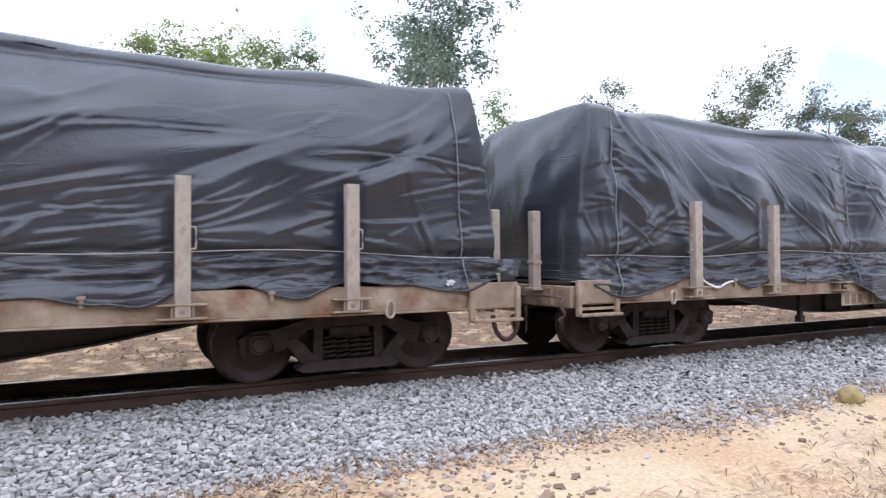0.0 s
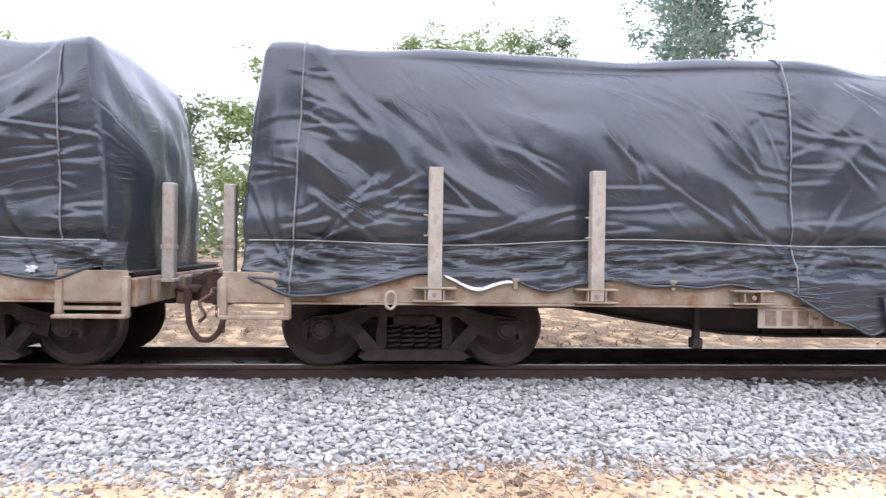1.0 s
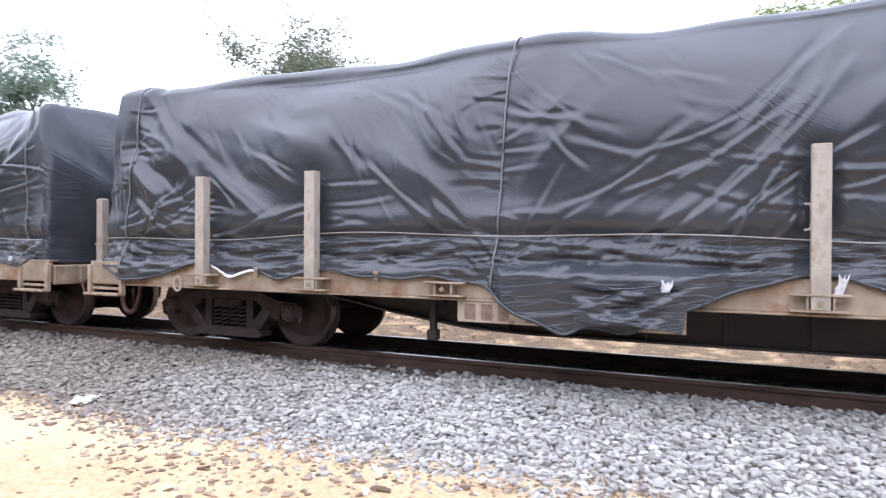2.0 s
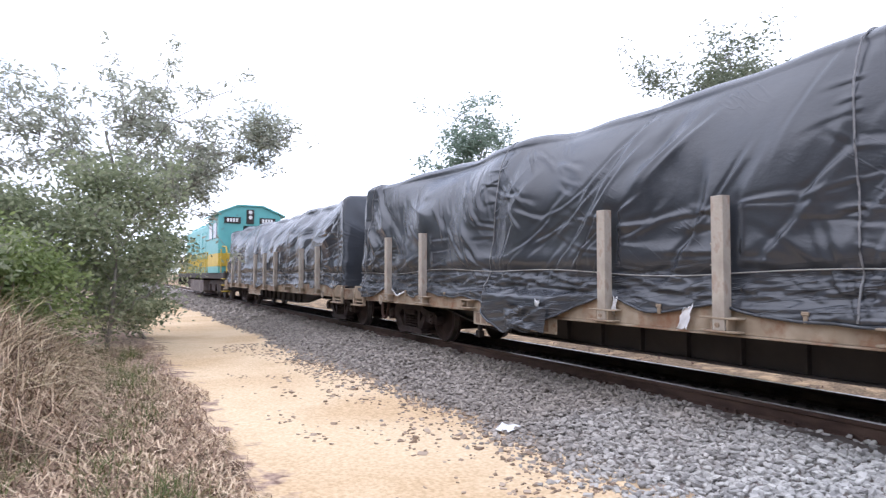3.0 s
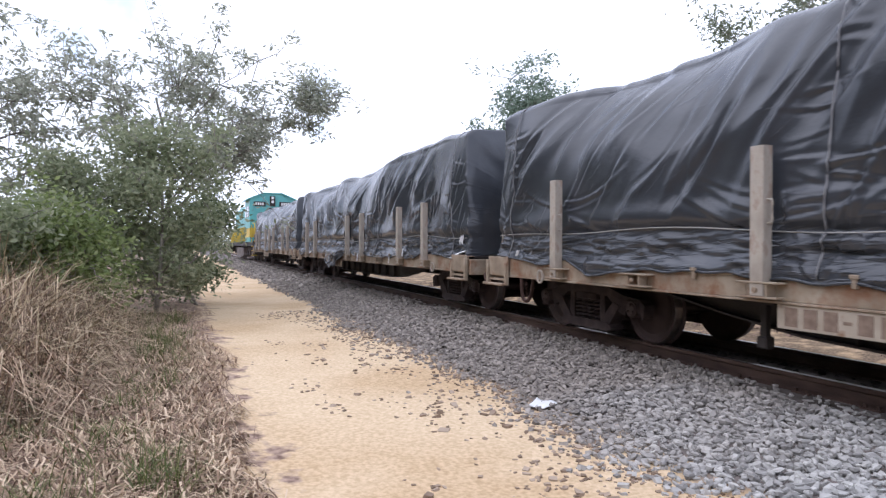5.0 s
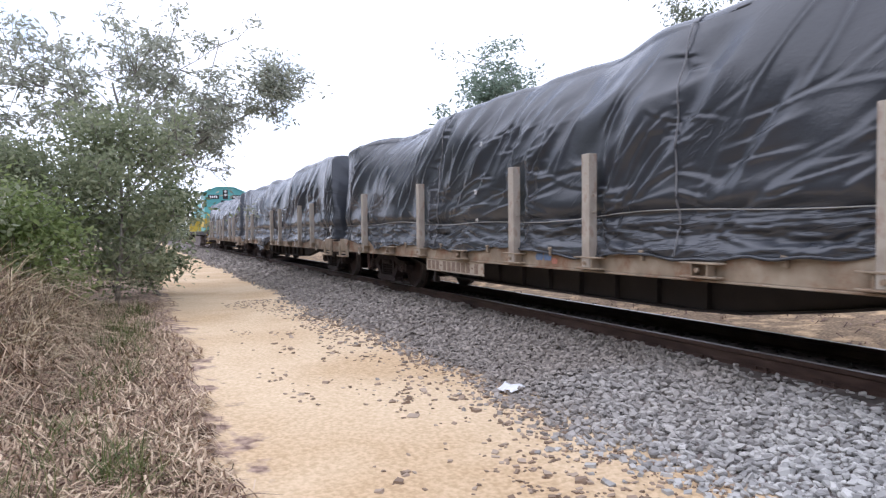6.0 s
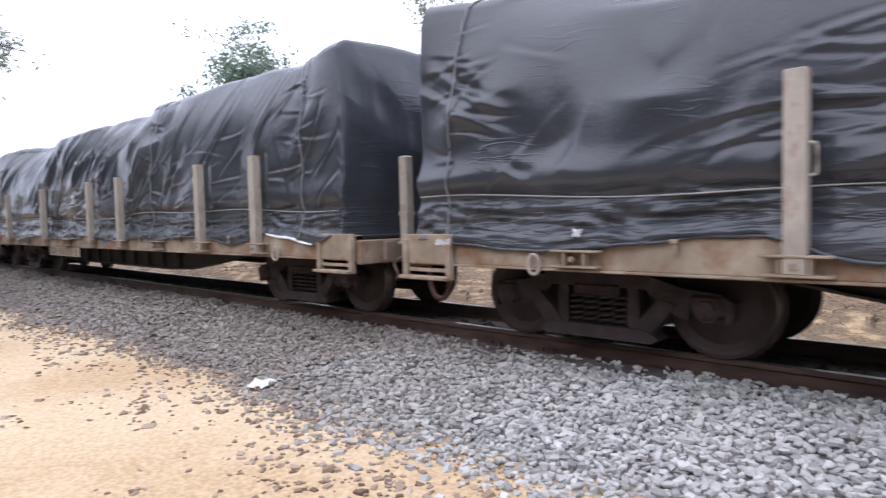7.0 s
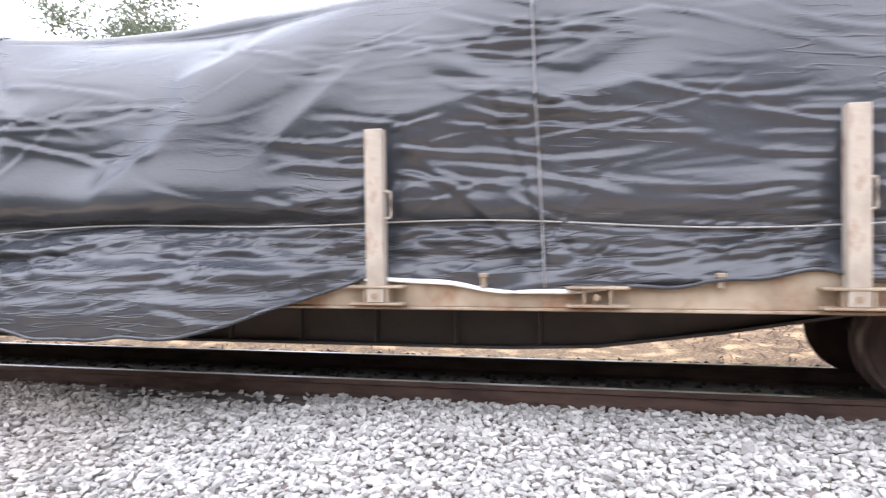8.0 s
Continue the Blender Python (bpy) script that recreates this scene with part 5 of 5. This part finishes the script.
        part("step", bm, YELLOW, lo)
    for c in (-4.2, -14.4):
        bm = bmesh.new()
        prism(bm, [(-2.3, 0.42), (-2.3, 0.72), (-1.9, 0.86), (1.9, 0.86), (2.3, 0.72), (2.3, 0.42), (1.9, 0.36), (-1.9, 0.36)], -1.0, -0.85)
        prism(bm, [(-2.3, 0.42), (-2.3, 0.72), (-1.9, 0.86), (1.9, 0.86), (2.3, 0.72), (2.3, 0.42), (1.9, 0.36), (-1.9, 0.36)], 0.85, 1.0)
        box(bm, -1.9, 1.9, -0.85, 0.85, 0.5, 0.85)
        for dx in (-1.7, 0, 1.7):
            box(bm, dx - 0.2, dx + 0.2, -1.08, -1.0, 0.32, 0.66, 0.03)
        bog = part("bogie", bm, GRIME, lo)
        bog.matrix_basis = pose(c, 0, 0)
        for dx in (-1.7, 0, 1.7):
            ws = place("wheelset", shared("loco_wheelset", lambda b_: make_wheelset(b_, 0.48), [WHEEL, TREAD]), lo, pose(c + dx, 0, 0.48))
            WHEELSETS.append((ws, c + dx, 0.48))
    place("coupler", shared("coupler", make_coupler, COUPLER), lo, pose(-0.06, 0, 0) @ Matrix.Rotation(math.pi, 4, "Z"))
    return lo


LOCO = build_locomotive()


# ---- plants
def leaf_mesh(centres, sizes, rng, droop=0.35, long=2.2):
    """One folded leaf (four corners) for each centre."""
    n_ = len(centres)
    d = rng.normal(0, 1, (n_, 3))
    d[:, 2] = d[:, 2] * 0.6 - droop
    d /= np.linalg.norm(d, axis=1, keepdims=True)
    e = np.cross(d, rng.normal(0, 1, (n_, 3)))
    e /= np.linalg.norm(e, axis=1, keepdims=True) + 1e-9
    s_ = sizes[:, None]
    p = np.stack([centres, centres + d * s_ * long * 0.5 + e * s_ * 0.5, centres + d * s_ * long, centres + d * s_ * long * 0.5 - e * s_ * 0.5], 1)
    return p.reshape(-1, 3), np.arange(n_ * 4).reshape(n_, 4)


def build_tree(name, label, base, height, lean, spread, limbs, leaves, leaf, mat, seed, trunk_r=0.09, low=0.35, tight=0.32, forks=5, category="tree", slim=2.2, sweep=1.0, uneven=1.5):
    """A tapered trunk, forking limbs and a crown of single leaves gathered at the twigs."""
    rng = np.random.default_rng(seed)
    bx, by = base
    bz = float(ground_z(bx, by)) - 0.1
    t = tagged(new(name), label, category)
    t.matrix_basis = pose(bx, by, bz)
    bm = bmesh.new()
    top = np.array([lean[0], lean[1], height * 0.82])
    bend = rng.normal(0, 0.06 * height, 3) * (1, 1, 0)
    trunk = lambda f: top * np.array([f ** sweep, f ** sweep, f]) + bend * math.sin(math.pi * f)
    tube(bm, [trunk(f) for f in np.linspace(0, 1, 9)], trunk_r, 8, trunk_r * 0.25)
    tips = []
    for k in range(limbs):
        f = low + (1 - low) * (k + rng.random()) / limbs
        a = rng.random() * 6.283
        ln = spread * (0.55 + 0.6 * rng.random()) * (1.15 - 0.55 * f)
        start = trunk(min(f, 0.99))
        out = np.array([math.cos(a) * ln, math.sin(a) * ln, ln * rng.uniform(0.15, 0.9)])
        curve = [start + out * g + np.array([0, 0, 0.16 * ln * math.sin(math.pi * g)]) + rng.normal(0, 0.03 * ln, 3) * g for g in np.linspace(0, 1, 6)]
        tube(bm, curve, trunk_r * 0.38 * (1.2 - f), 5, 0.008)
        tips.append(curve[-1])
        for _ in range(forks):
            g = rng.integers(2, 6)
            p = curve[g]
            q = p + rng.normal(0, 0.30 * spread * 0.7, 3) + np.array([0, 0, 0.10 * spread])
            tube(bm, [p, (p + q) / 2 + rng.normal(0, 0.04, 3), q], 0.012, 4, 0.004)
            tips += [q, (p + q) / 2]
    part("trunk", bm, BARK, t, smooth=True)
    tips = np.array(tips)
    weight = rng.random(len(tips)) ** uneven + 0.1
    pick = rng.choice(len(tips), leaves, p=weight / weight.sum())
    c = tips[pick] + rng.normal(0, tight, (leaves, 3)) * (1, 1, 0.75)
    v, f = leaf_mesh(c, leaf * rng.uniform(0.6, 1.3, leaves), rng, long=slim)
    raw("crown", v, f, mat, parent=t)
    return t


BIG = "tall slender tree with small blue-green leaves behind the train"
ROW = "young leafy tree behind the railway line"
build_tree("tree", BIG, (10.7, 20), 13.0, (0.2, 0.3), 3.0, 18, 14000, 0.085, LEAF_BLUISH, 1, 0.13, 0.30, 0.22, 9, slim=2.6)
build_tree("tree", ROW, (1.4, 20), 8.8, (0.2, 0.1), 1.5, 9, 4147, 0.065, LEAF_YOUNG, 2, 0.08, tight=0.17, forks=9, slim=2.8)
build_tree("tree", ROW, (3.9, 20.5), 9.4, (0.1, 0), 1.7, 10, 5299, 0.065, LEAF_YOUNG, 3, 0.08, tight=0.17, forks=9, slim=2.8)
build_tree("tree", ROW, (6.6, 20), 9.4, (0, 0.2), 1.3, 9, 4377, 0.065, LEAF_GREEN, 4, 0.08, tight=0.17, forks=9, slim=2.8)
build_tree("tree", ROW, (2.8, 15.0), 6.6, (0.1, 0), 1.2, 9, 4838, 0.065, LEAF_YOUNG, 14, 0.06, 0.1, tight=0.17, forks=9, slim=2.8)
build_tree("tree", ROW, (4.2, 16.0), 6.9, (-0.1, 0), 1.2, 9, 4838, 0.065, LEAF_YOUNG, 15, 0.06, 0.1, tight=0.17, forks=9, slim=2.8)
build_tree("tree", ROW, (0.9, 15.5), 6.4, (0.1, 0), 1.3, 9, 4600, 0.065, LEAF_YOUNG, 51, 0.06, 0.08, tight=0.17, forks=9, slim=2.8)
build_tree("tree", ROW, (-0.9, 15.8), 6.0, (0.1, 0), 1.4, 9, 4800, 0.065, LEAF_YOUNG, 54, 0.06, 0.08, tight=0.17, forks=9, slim=2.8)
build_tree("tree", ROW, (-2.8, 16.6), 5.8, (0, 0), 1.5, 9, 4800, 0.065, LEAF_YOUNG, 55, 0.06, 0.08, tight=0.17, forks=9, slim=2.8)
build_tree("tree", ROW, (5.8, 16.8), 6.8, (0, 0), 1.4, 9, 4600, 0.065, LEAF_YOUNG, 52, 0.06, 0.08, tight=0.17, forks=9, slim=2.8)
build_tree("tree", ROW, (2.1, 17.5), 7.2, (0, 0), 1.5, 9, 4600, 0.065, LEAF_YOUNG, 53, 0.06, 0.08, tight=0.17, forks=9, slim=2.8)
build_tree("tree", ROW, (8.3, 17.0), 6.2, (-0.1, 0), 1.4, 9, 4838, 0.065, LEAF_YOUNG, 16, 0.06, 0.1, tight=0.17, forks=9, slim=2.8)
build_tree("tree", ROW, (14.5, 21.0), 8.0, (-0.1, 0), 1.6, 9, 4608, 0.065, LEAF_YOUNG, 17, 0.06, 0.2, tight=0.17, forks=9, slim=2.8)
build_tree("tree", ROW, (20.2, 22), 10.2, (0.3, 0), 1.7, 10, 4838, 0.065, LEAF_GREEN, 5, 0.09, tight=0.17, forks=9, slim=2.8)
build_tree("tree", "broad dark-leaved tree behind the railway line", (27.6, 20), 10.3, (0.4, 0), 3.2, 13, 8568, 0.08, LEAF_OLIVE, 6, 0.14, tight=0.2, forks=9, slim=2.6)
build_tree("tree", "broad dark-leaved tree behind the railway line", (32.5, 19), 9.7, (0.4, 0), 3.4, 13, 9072, 0.08, LEAF_OLIVE, 7, 0.14, 0.2, tight=0.2, forks=9, slim=2.6)
build_tree("tree", "broad dark-leaved tree behind the railway line", (37.5, 19), 9.4, (0.4, 0), 3.2, 12, 8063, 0.08, LEAF_OLIVE, 18, 0.14, 0.2, tight=0.2, forks=9, slim=2.6)
build_tree("tree", "dense round-topped tree behind the railway line", (-11.7, 16), 7.7, (0, 0), 2.6, 26, 22000, 0.06, LEAF_OLIVE, 8, 0.14, 0.15, tight=0.24, forks=10, slim=2.6)
build_tree("tree", ROW, (-9.6, 15.5), 6.9, (0, 0), 1.6, 10, 5760, 0.065, LEAF_YOUNG, 9, 0.08, 0.15, tight=0.17, forks=9, slim=2.8)
build_tree("tree", "slender tree with airy blue-green foliage", (-16.2, 10.2), 6.9, (-0.3, 0), 1.8, 14, 10000, 0.055, LEAF_BLUISH, 10, 0.09, 0.25, tight=0.17, forks=9, slim=2.8)
build_tree("tree", ROW, (-6.0, 17), 5.8, (0, 0), 1.8, 10, 5760, 0.065, LEAF_GREEN, 19, 0.08, 0.1, tight=0.17, forks=9, slim=2.8)
build_tree("tree", ROW, (-24, 13), 6.5, (0, 0), 2.0, 10, 5760, 0.065, LEAF_GREEN, 20, 0.08, 0.2, tight=0.17, forks=9, slim=2.8)

build_tree("tree", "open-crowned tree with grey-green leaves beside the path", (-17.5, -0.7), 6.1, (0.3, 0.5), 2.9, 22, 9000, 0.056, LEAF_PALE, 21, 0.09, 0.30, 0.12, 10, slim=2.9)
build_tree("tree", "leaning tree with a leafy limb over the path", (-17.9, -0.1), 6.6, (0.4, 4.5), 1.4, 15, 4800, 0.056, LEAF_PALE, 22, 0.055, 0.60, 0.15, 10, slim=2.9, sweep=2.0, uneven=0.4)
build_tree("tree", "open-crowned tree with grey-green leaves beside the path", (-16.5, -4.0), 6.2, (0.2, 0.3), 2.5, 16, 6500, 0.056, LEAF_PALE, 23, 0.10, 0.28, 0.12, 10, slim=2.9)
BUSH = "dense green roadside bush above dry grass"
build_tree("bush", BUSH, (-13.8, -0.1), 3.9, (0.2, 0.1), 1.15, 22, 11000, 0.052, LEAF_FRESH, 24, 0.05, 0.05, 0.24, 6, "bush")
build_tree("bush", BUSH, (-14.6, -1.5), 3.2, (0.2, 0), 1.2, 18, 8000, 0.055, LEAF_FRESH, 25, 0.05, 0.05, 0.26, 5, "bush")
build_tree("bush", BUSH, (-15.8, 0.75), 2.7, (0, 0.2), 0.9, 16, 5000, 0.06, LEAF_GREEN, 26, 0.04, 0.05, 0.22, 5, "bush")
build_tree("bush", BUSH, (-13.0, -3.4), 1.9, (0, 0), 1.3, 16, 8000, 0.055, LEAF_FRESH, 27, 0.04, 0.05, 0.28, 5, "bush")
build_tree("bush", BUSH, (-11.2, -2.5), 1.75, (0, 0), 1.0, 14, 5000, 0.055, LEAF_FRESH, 29, 0.03, 0.05, 0.24, 5, "bush")
build_tree("bush", "pale yellow-green shrub behind the dry grass", (-12.3, -1.5), 2.1, (0.1, 0), 1.0, 18, 8000, 0.05, LEAF_YOUNG, 61, 0.03, 0.05, 0.24, 6, "bush")
build_tree("bush", BUSH, (-9.8, -4.0), 1.7, (0, 0), 1.1, 14, 5000, 0.055, LEAF_GREEN, 30, 0.03, 0.05, 0.24, 5, "bush")
build_tree("bush", BUSH, (-11.5, -5.2), 1.6, (0, 0), 1.3, 14, 6000, 0.055, LEAF_FRESH, 28, 0.04, 0.05, 0.28, 5, "bush")


def blades(name, label, xy, height, width, lean, mat, seed, category="grass", segs=3):
    """Bent grass blades, one strip each."""
    rng = np.random.default_rng(seed)
    n_ = len(xy)
    a = rng.random(n_) * 6.283
    out = np.abs(rng.normal(lean, lean * 0.5, n_))
    h = height * rng.uniform(0.45, 1.15, n_) * (np.clip((-0.1 - xy[:, 1]) / 1.3, 0.22, 1) * np.clip((-4.6 - xy[:, 0]) / 2.4, 0.3, 1) if height > 0.6 and xy[:, 1].mean() < 0 else 1)
    w = width * rng.uniform(0.6, 1.4, n_)
    z0 = ground_z(xy[:, 0], xy[:, 1]) - 0.01
    side = np.stack([-np.sin(a), np.cos(a)], 1)
    rows = []
    for k in range(segs + 1):
        f = k / segs
        r_ = out * h * f ** 1.8
        c = np.stack([xy[:, 0] + np.cos(a) * r_, xy[:, 1] + np.sin(a) * r_, z0 + h * (f - 0.38 * np.minimum(out, 1.6) * f ** 3)], 1)
        hw = (w * (1 - 0.85 * f) / 2)[:, None]
        off = np.concatenate([side * hw, np.zeros((n_, 1))], 1)
        rows += [c - off, c + off]
    v = np.stack(rows, 1).reshape(-1, 3)
    k = 2 * (segs + 1)
    f = np.concatenate([np.arange(n_)[:, None] * k + np.array([2 * s_, 2 * s_ + 1, 2 * s_ + 3, 2 * s_ + 2])[None] for s_ in range(segs)])
    return tagged(raw(name, v, f, mat), label, category, kind="stuff")


def straws(name, label, xy, length, width, mat, seed, lift=0.04):
    """Dead stalks lying about on the ground."""
    rng = np.random.default_rng(seed)
    n_ = len(xy)
    a = rng.random(n_) * 6.283
    ln = length * rng.uniform(0.4, 1.3, n_)
    d = np.stack([np.cos(a) * ln / 2, np.sin(a) * ln / 2], 1)
    sd = np.stack([-np.sin(a), np.cos(a)], 1) * (width * rng.uniform(0.5, 1.5, n_))[:, None]
    p0, p2 = xy - d, xy + d
    p1 = xy + rng.normal(0, 0.12, (n_, 2)) * ln[:, None]
    z = lambda p, up: np.concatenate([p, (ground_z(p[:, 0], p[:, 1]) + up)[:, None]], 1)
    if lift > 0.3:
        lift = lift * np.clip((-0.05 - xy[:, 1]) / 1.3, 0.08, 1)
    u0, u1, u2 = rng.random(n_) * lift, rng.random(n_) * lift * 1.6 + 0.006, rng.random(n_) * lift
    v = np.stack([z(p0 - sd, u0), z(p0 + sd, u0), z(p1 - sd, u1), z(p1 + sd, u1), z(p2 - sd * 0.3, u2), z(p2 + sd * 0.3, u2)], 1).reshape(-1, 3)
    b = np.arange(n_)[:, None] * 6
    f = np.concatenate([b + np.array([0, 1, 3, 2])[None], b + np.array([2, 3, 5, 4])[None]])
    return tagged(raw(name, v, f, mat), label, "dead grass", kind="stuff")


def build_grass():
    rng = np.random.default_rng(9)

    def clumps(n_, x0, x1, y0, y1, per, sd):
        c = np.stack([rng.uniform(x0, x1, n_), rng.uniform(y0, y1, n_)], 1)
        p = np.repeat(c, per, 0) + rng.normal(0, sd, (n_ * per, 2))
        return p

    tall = clumps(210, -13, -5.2, -4.6, -0.3, 26, 0.22)
    tall = tall[tall[:, 1] < -0.35]
    blades("tall_dry_grass", "tall arching straw-coloured grass beside the path", tall, 1.5, 0.030, 1.1, STRAW, 31, segs=5)
    stems = clumps(200, -13, -5.2, -4.6, -0.4, 34, 0.2)
    stems = stems[stems[:, 1] < -0.5]
    blades("dead_stems", "dull red-brown dead stems inside the tall grass", stems, 1.15, 0.014, 0.5, STEM, 43, segs=3)
    more = clumps(80, -13, -5.8, -4.2, -0.5, 45, 0.15)
    blades("tall_green_grass", "green blades among the tall dry grass", more, 1.0, 0.016, 1.1, GRASS, 32, segs=4)
    edge = clumps(150, -13, -2.5, -2.2, 0.4, 44, 0.08)
    blades("short_grass", "short green grass tufts at the path's edge", edge, 0.30, 0.008, 0.8, GRASS, 33)
    short = clumps(260, -14, 9, -3.5, 0.75, 30, 0.09)
    blades("short_dry_grass", "short dead grass beside the path", short, 0.16, 0.005, 1.2, LITTER, 34)
    n_ = 46000
    lit = np.stack([np.where(rng.random(n_) < 0.45, rng.triangular(-10, -5, 0.5, n_), rng.uniform(-14, 12, n_)), rng.uniform(-4.2, 0.95, n_)], 1)
    keep = lit[:, 1] < 0.75 + 0.25 * smooth_noise(lit[:, 0] * 2.5, lit[:, 1] * 2.5)
    keep &= rng.random(n_) < np.interp(lit[:, 0], [-14, -3, 0, 12], [1, 1, 0.45, 0.3]) * np.interp(lit[:, 1], [-5, -2.5, -1.5], [0.3, 0.6, 1])
    straws("grass_litter", "grey-brown dead grass stalks lying on the ground", lit[keep], 0.20, 0.0052, LITTER, 35, 0.07)
    n_ = 22000
    lit = np.stack([rng.uniform(-1.5, 13, n_), rng.uniform(0.3, 3.35, n_)], 1)
    keep = 0.5 * smooth_noise(lit[:, 0] * 1.5, lit[:, 1] * 2.5, 2) + np.maximum((lit[:, 1] - 2.75) * 1.6, (1.9 - lit[:, 1]) * 1.2) + rng.normal(0, 0.2, n_) > 0.15
    keep &= rng.random(n_) < np.clip((lit[:, 0] + 1.5) / 2.5, 0, 1)
    straws("grass_litter", "grey-brown dead grass stalks lying on the sand", lit[keep], 0.13, 0.0038, LITTER, 36, 0.03)
    n_ = 16000
    lit = np.stack([rng.uniform(-10, -1.5, n_), rng.uniform(0.1, 1.35, n_)], 1)
    keep = 0.55 * smooth_noise(lit[:, 0] * 3.5, lit[:, 1] * 3.5, 5) + (0.85 - lit[:, 1]) * 1.6 + rng.normal(0, 0.15, n_) > 0.3
    straws("edge_straw", "pale broken straw along the edge of the path", lit[keep], 0.10, 0.0045, STRAW, 44, 0.03)
    n_ = 6500
    lit = np.stack([rng.uniform(-12.5, -5.6, n_), -0.2 - 1.9 * rng.random(n_) ** 1.3], 1)
    straws("thatch", "matted mauve-brown dead stalks of the tall grass", lit, 0.62, 0.004, LITTER, 39, 0.6)
    n_ = 15000
    lit = np.stack([rng.uniform(-22, 16, n_), rng.uniform(7.4, 14, n_)], 1)
    keep = smooth_noise(lit[:, 0] * 1.1, lit[:, 1] * 1.1, 4) + rng.normal(0, 0.3, n_) > 0.0
    straws("leaf_litter", "dry leaves and stalks on the bank beyond the track", lit[keep], 0.18, 0.011, STEM, 37)
    back = clumps(110, -30, 30, 11.5, 16, 40, 0.18)
    blades("bank_grass", "green grass tufts on the bank beyond the track", back, 0.45, 0.02, 0.7, GRASS, 38)


build_grass()


def build_woods():
    """Far scrub and trees that close the view, plus unseen trees added for dark reflections: many leaf clumps on low
    humps.
    """
    rng = np.random.default_rng(41)
    c = []
    for _ in range(520):
        r = rng.random()
        if r < 0.5:
            x, y = rng.uniform(-120, 90), rng.uniform(24, 40)
        elif r < 0.8:
            x, y = rng.uniform(-140, -45), rng.uniform(-14, 30)
            if 1.0 < y < 11:
                x = rng.uniform(-160, -110)
        else:
            x, y = rng.uniform(-60, 40), rng.uniform(-40, -12)
        h = rng.uniform(2.0, 4.6)
        n_ = 96
        p = rng.normal(0, 1, (n_, 3)) * (1.3, 1.3, h * 0.32) + (x, y, float(ground_z(x, y)) + h * 0.5)
        c.append(p)
    # Added out of view: tall clumps that darken what the sheets reflect westward.
    for _ in range(260):
        x = rng.uniform(-44, -6)
        y = rng.uniform(-20, -10.5) - max(0, -x - 30) * 0.3
        h = rng.uniform(5.0, 9.0) if x > -34 else rng.uniform(3.5, 6.5)
        c.append(rng.normal(0, 1, (120, 3)) * (1.2, 1.2, h * 0.3) + (x, y, h * 0.5))
    # A second unseen row behind the camera, also only for darker sheet reflections.
    for _ in range(240):
        x, y, h = rng.uniform(-40, 26), rng.uniform(-17, -9.5), rng.uniform(5.5, 8.5)
        c.append(rng.normal(0, 1, (110, 3)) * (1.1, 1.1, h * 0.3) + (x, y, h * 0.5))
    c = np.concatenate(c)
    c[:, 2] = np.maximum(c[:, 2], ground_z(c[:, 0], c[:, 1]))
    v, f = leaf_mesh(c, rng.uniform(0.16, 0.34, len(c)), rng)
    tagged(raw("far_scrub", v, f, LEAF_OLIVE), "distant green scrub and trees round the line, with unseen trees added to darken reflections", "woods", kind="stuff")


build_woods()


def build_scrap():
    bm = bmesh.new()
    bmesh.ops.create_grid(bm, x_segments=10, y_segments=6, size=0.5)
    rng = random.Random(6)
    for v in bm.verts:
        x, y = v.co.x, v.co.y
        v.co = Vector((x * 0.19 * (1 + 0.4 * y), y * 0.15 * (1 + rng.uniform(-0.2, 0.2)), 0.035 + 0.012 * math.sin(7 * x) + 0.008 * rng.random() + 0.03 * y))
    bmesh.ops.solidify(bm, geom=bm.faces[:], thickness=0.005)
    ob = link_mesh("plastic_scrap", bm, SCRAP, True)
    ob.matrix_basis = pose(-5.0, 3.22, float(ground_z(-5.0, 3.22)) + 0.005, 0, 0, 20)
    tagged(ob, "crumpled white plastic scrap on the edge of the ballast", "litter")


build_scrap()


def build_rock():
    bm = bmesh.new()
    bmesh.ops.create_icosphere(bm, subdivisions=3, radius=0.5)
    for v in bm.verts:
        k = 1 + 0.25 * noise.noise(v.co * 2.1) + 0.08 * noise.noise(v.co * 6)
        v.co = Vector((v.co.x * 0.34 * k, v.co.y * 0.22 * k, max(v.co.z, -0.3) * 0.24 * k))
    ob = link_mesh("rock", bm, PEBBLE_YELLOW, True)
    ob.matrix_basis = pose(7.4, 2.95, float(ground_z(7.4, 2.95)) + 0.05, 0, 0, 15)
    tagged(ob, "yellowish rock at the foot of the ballast", "rock")


build_rock()


# ---- movement
def motions():
    steps = [k * 0.5 for k in range(17)]
    gone = lambda t: START - SPEED * t - 0.0035 * t * t
    for w, k in WAGONS:
        walk(w, [(t, pose(gone(t) + (k - 1) * PITCH, TRACK_Y, 0)) for t in steps])
    walk(LOCO, [(t, pose(gone(t) - PITCH - 0.25, TRACK_Y, 0)) for t in steps])
    for ws, x, r in WHEELSETS:
        rows = []
        for k in range(121):
            t = k / 15
            rows.append((t, pose(x, 0, r, 0, math.degrees((gone(t) - START) / r), 0)))
        walk(ws, rows)


motions()
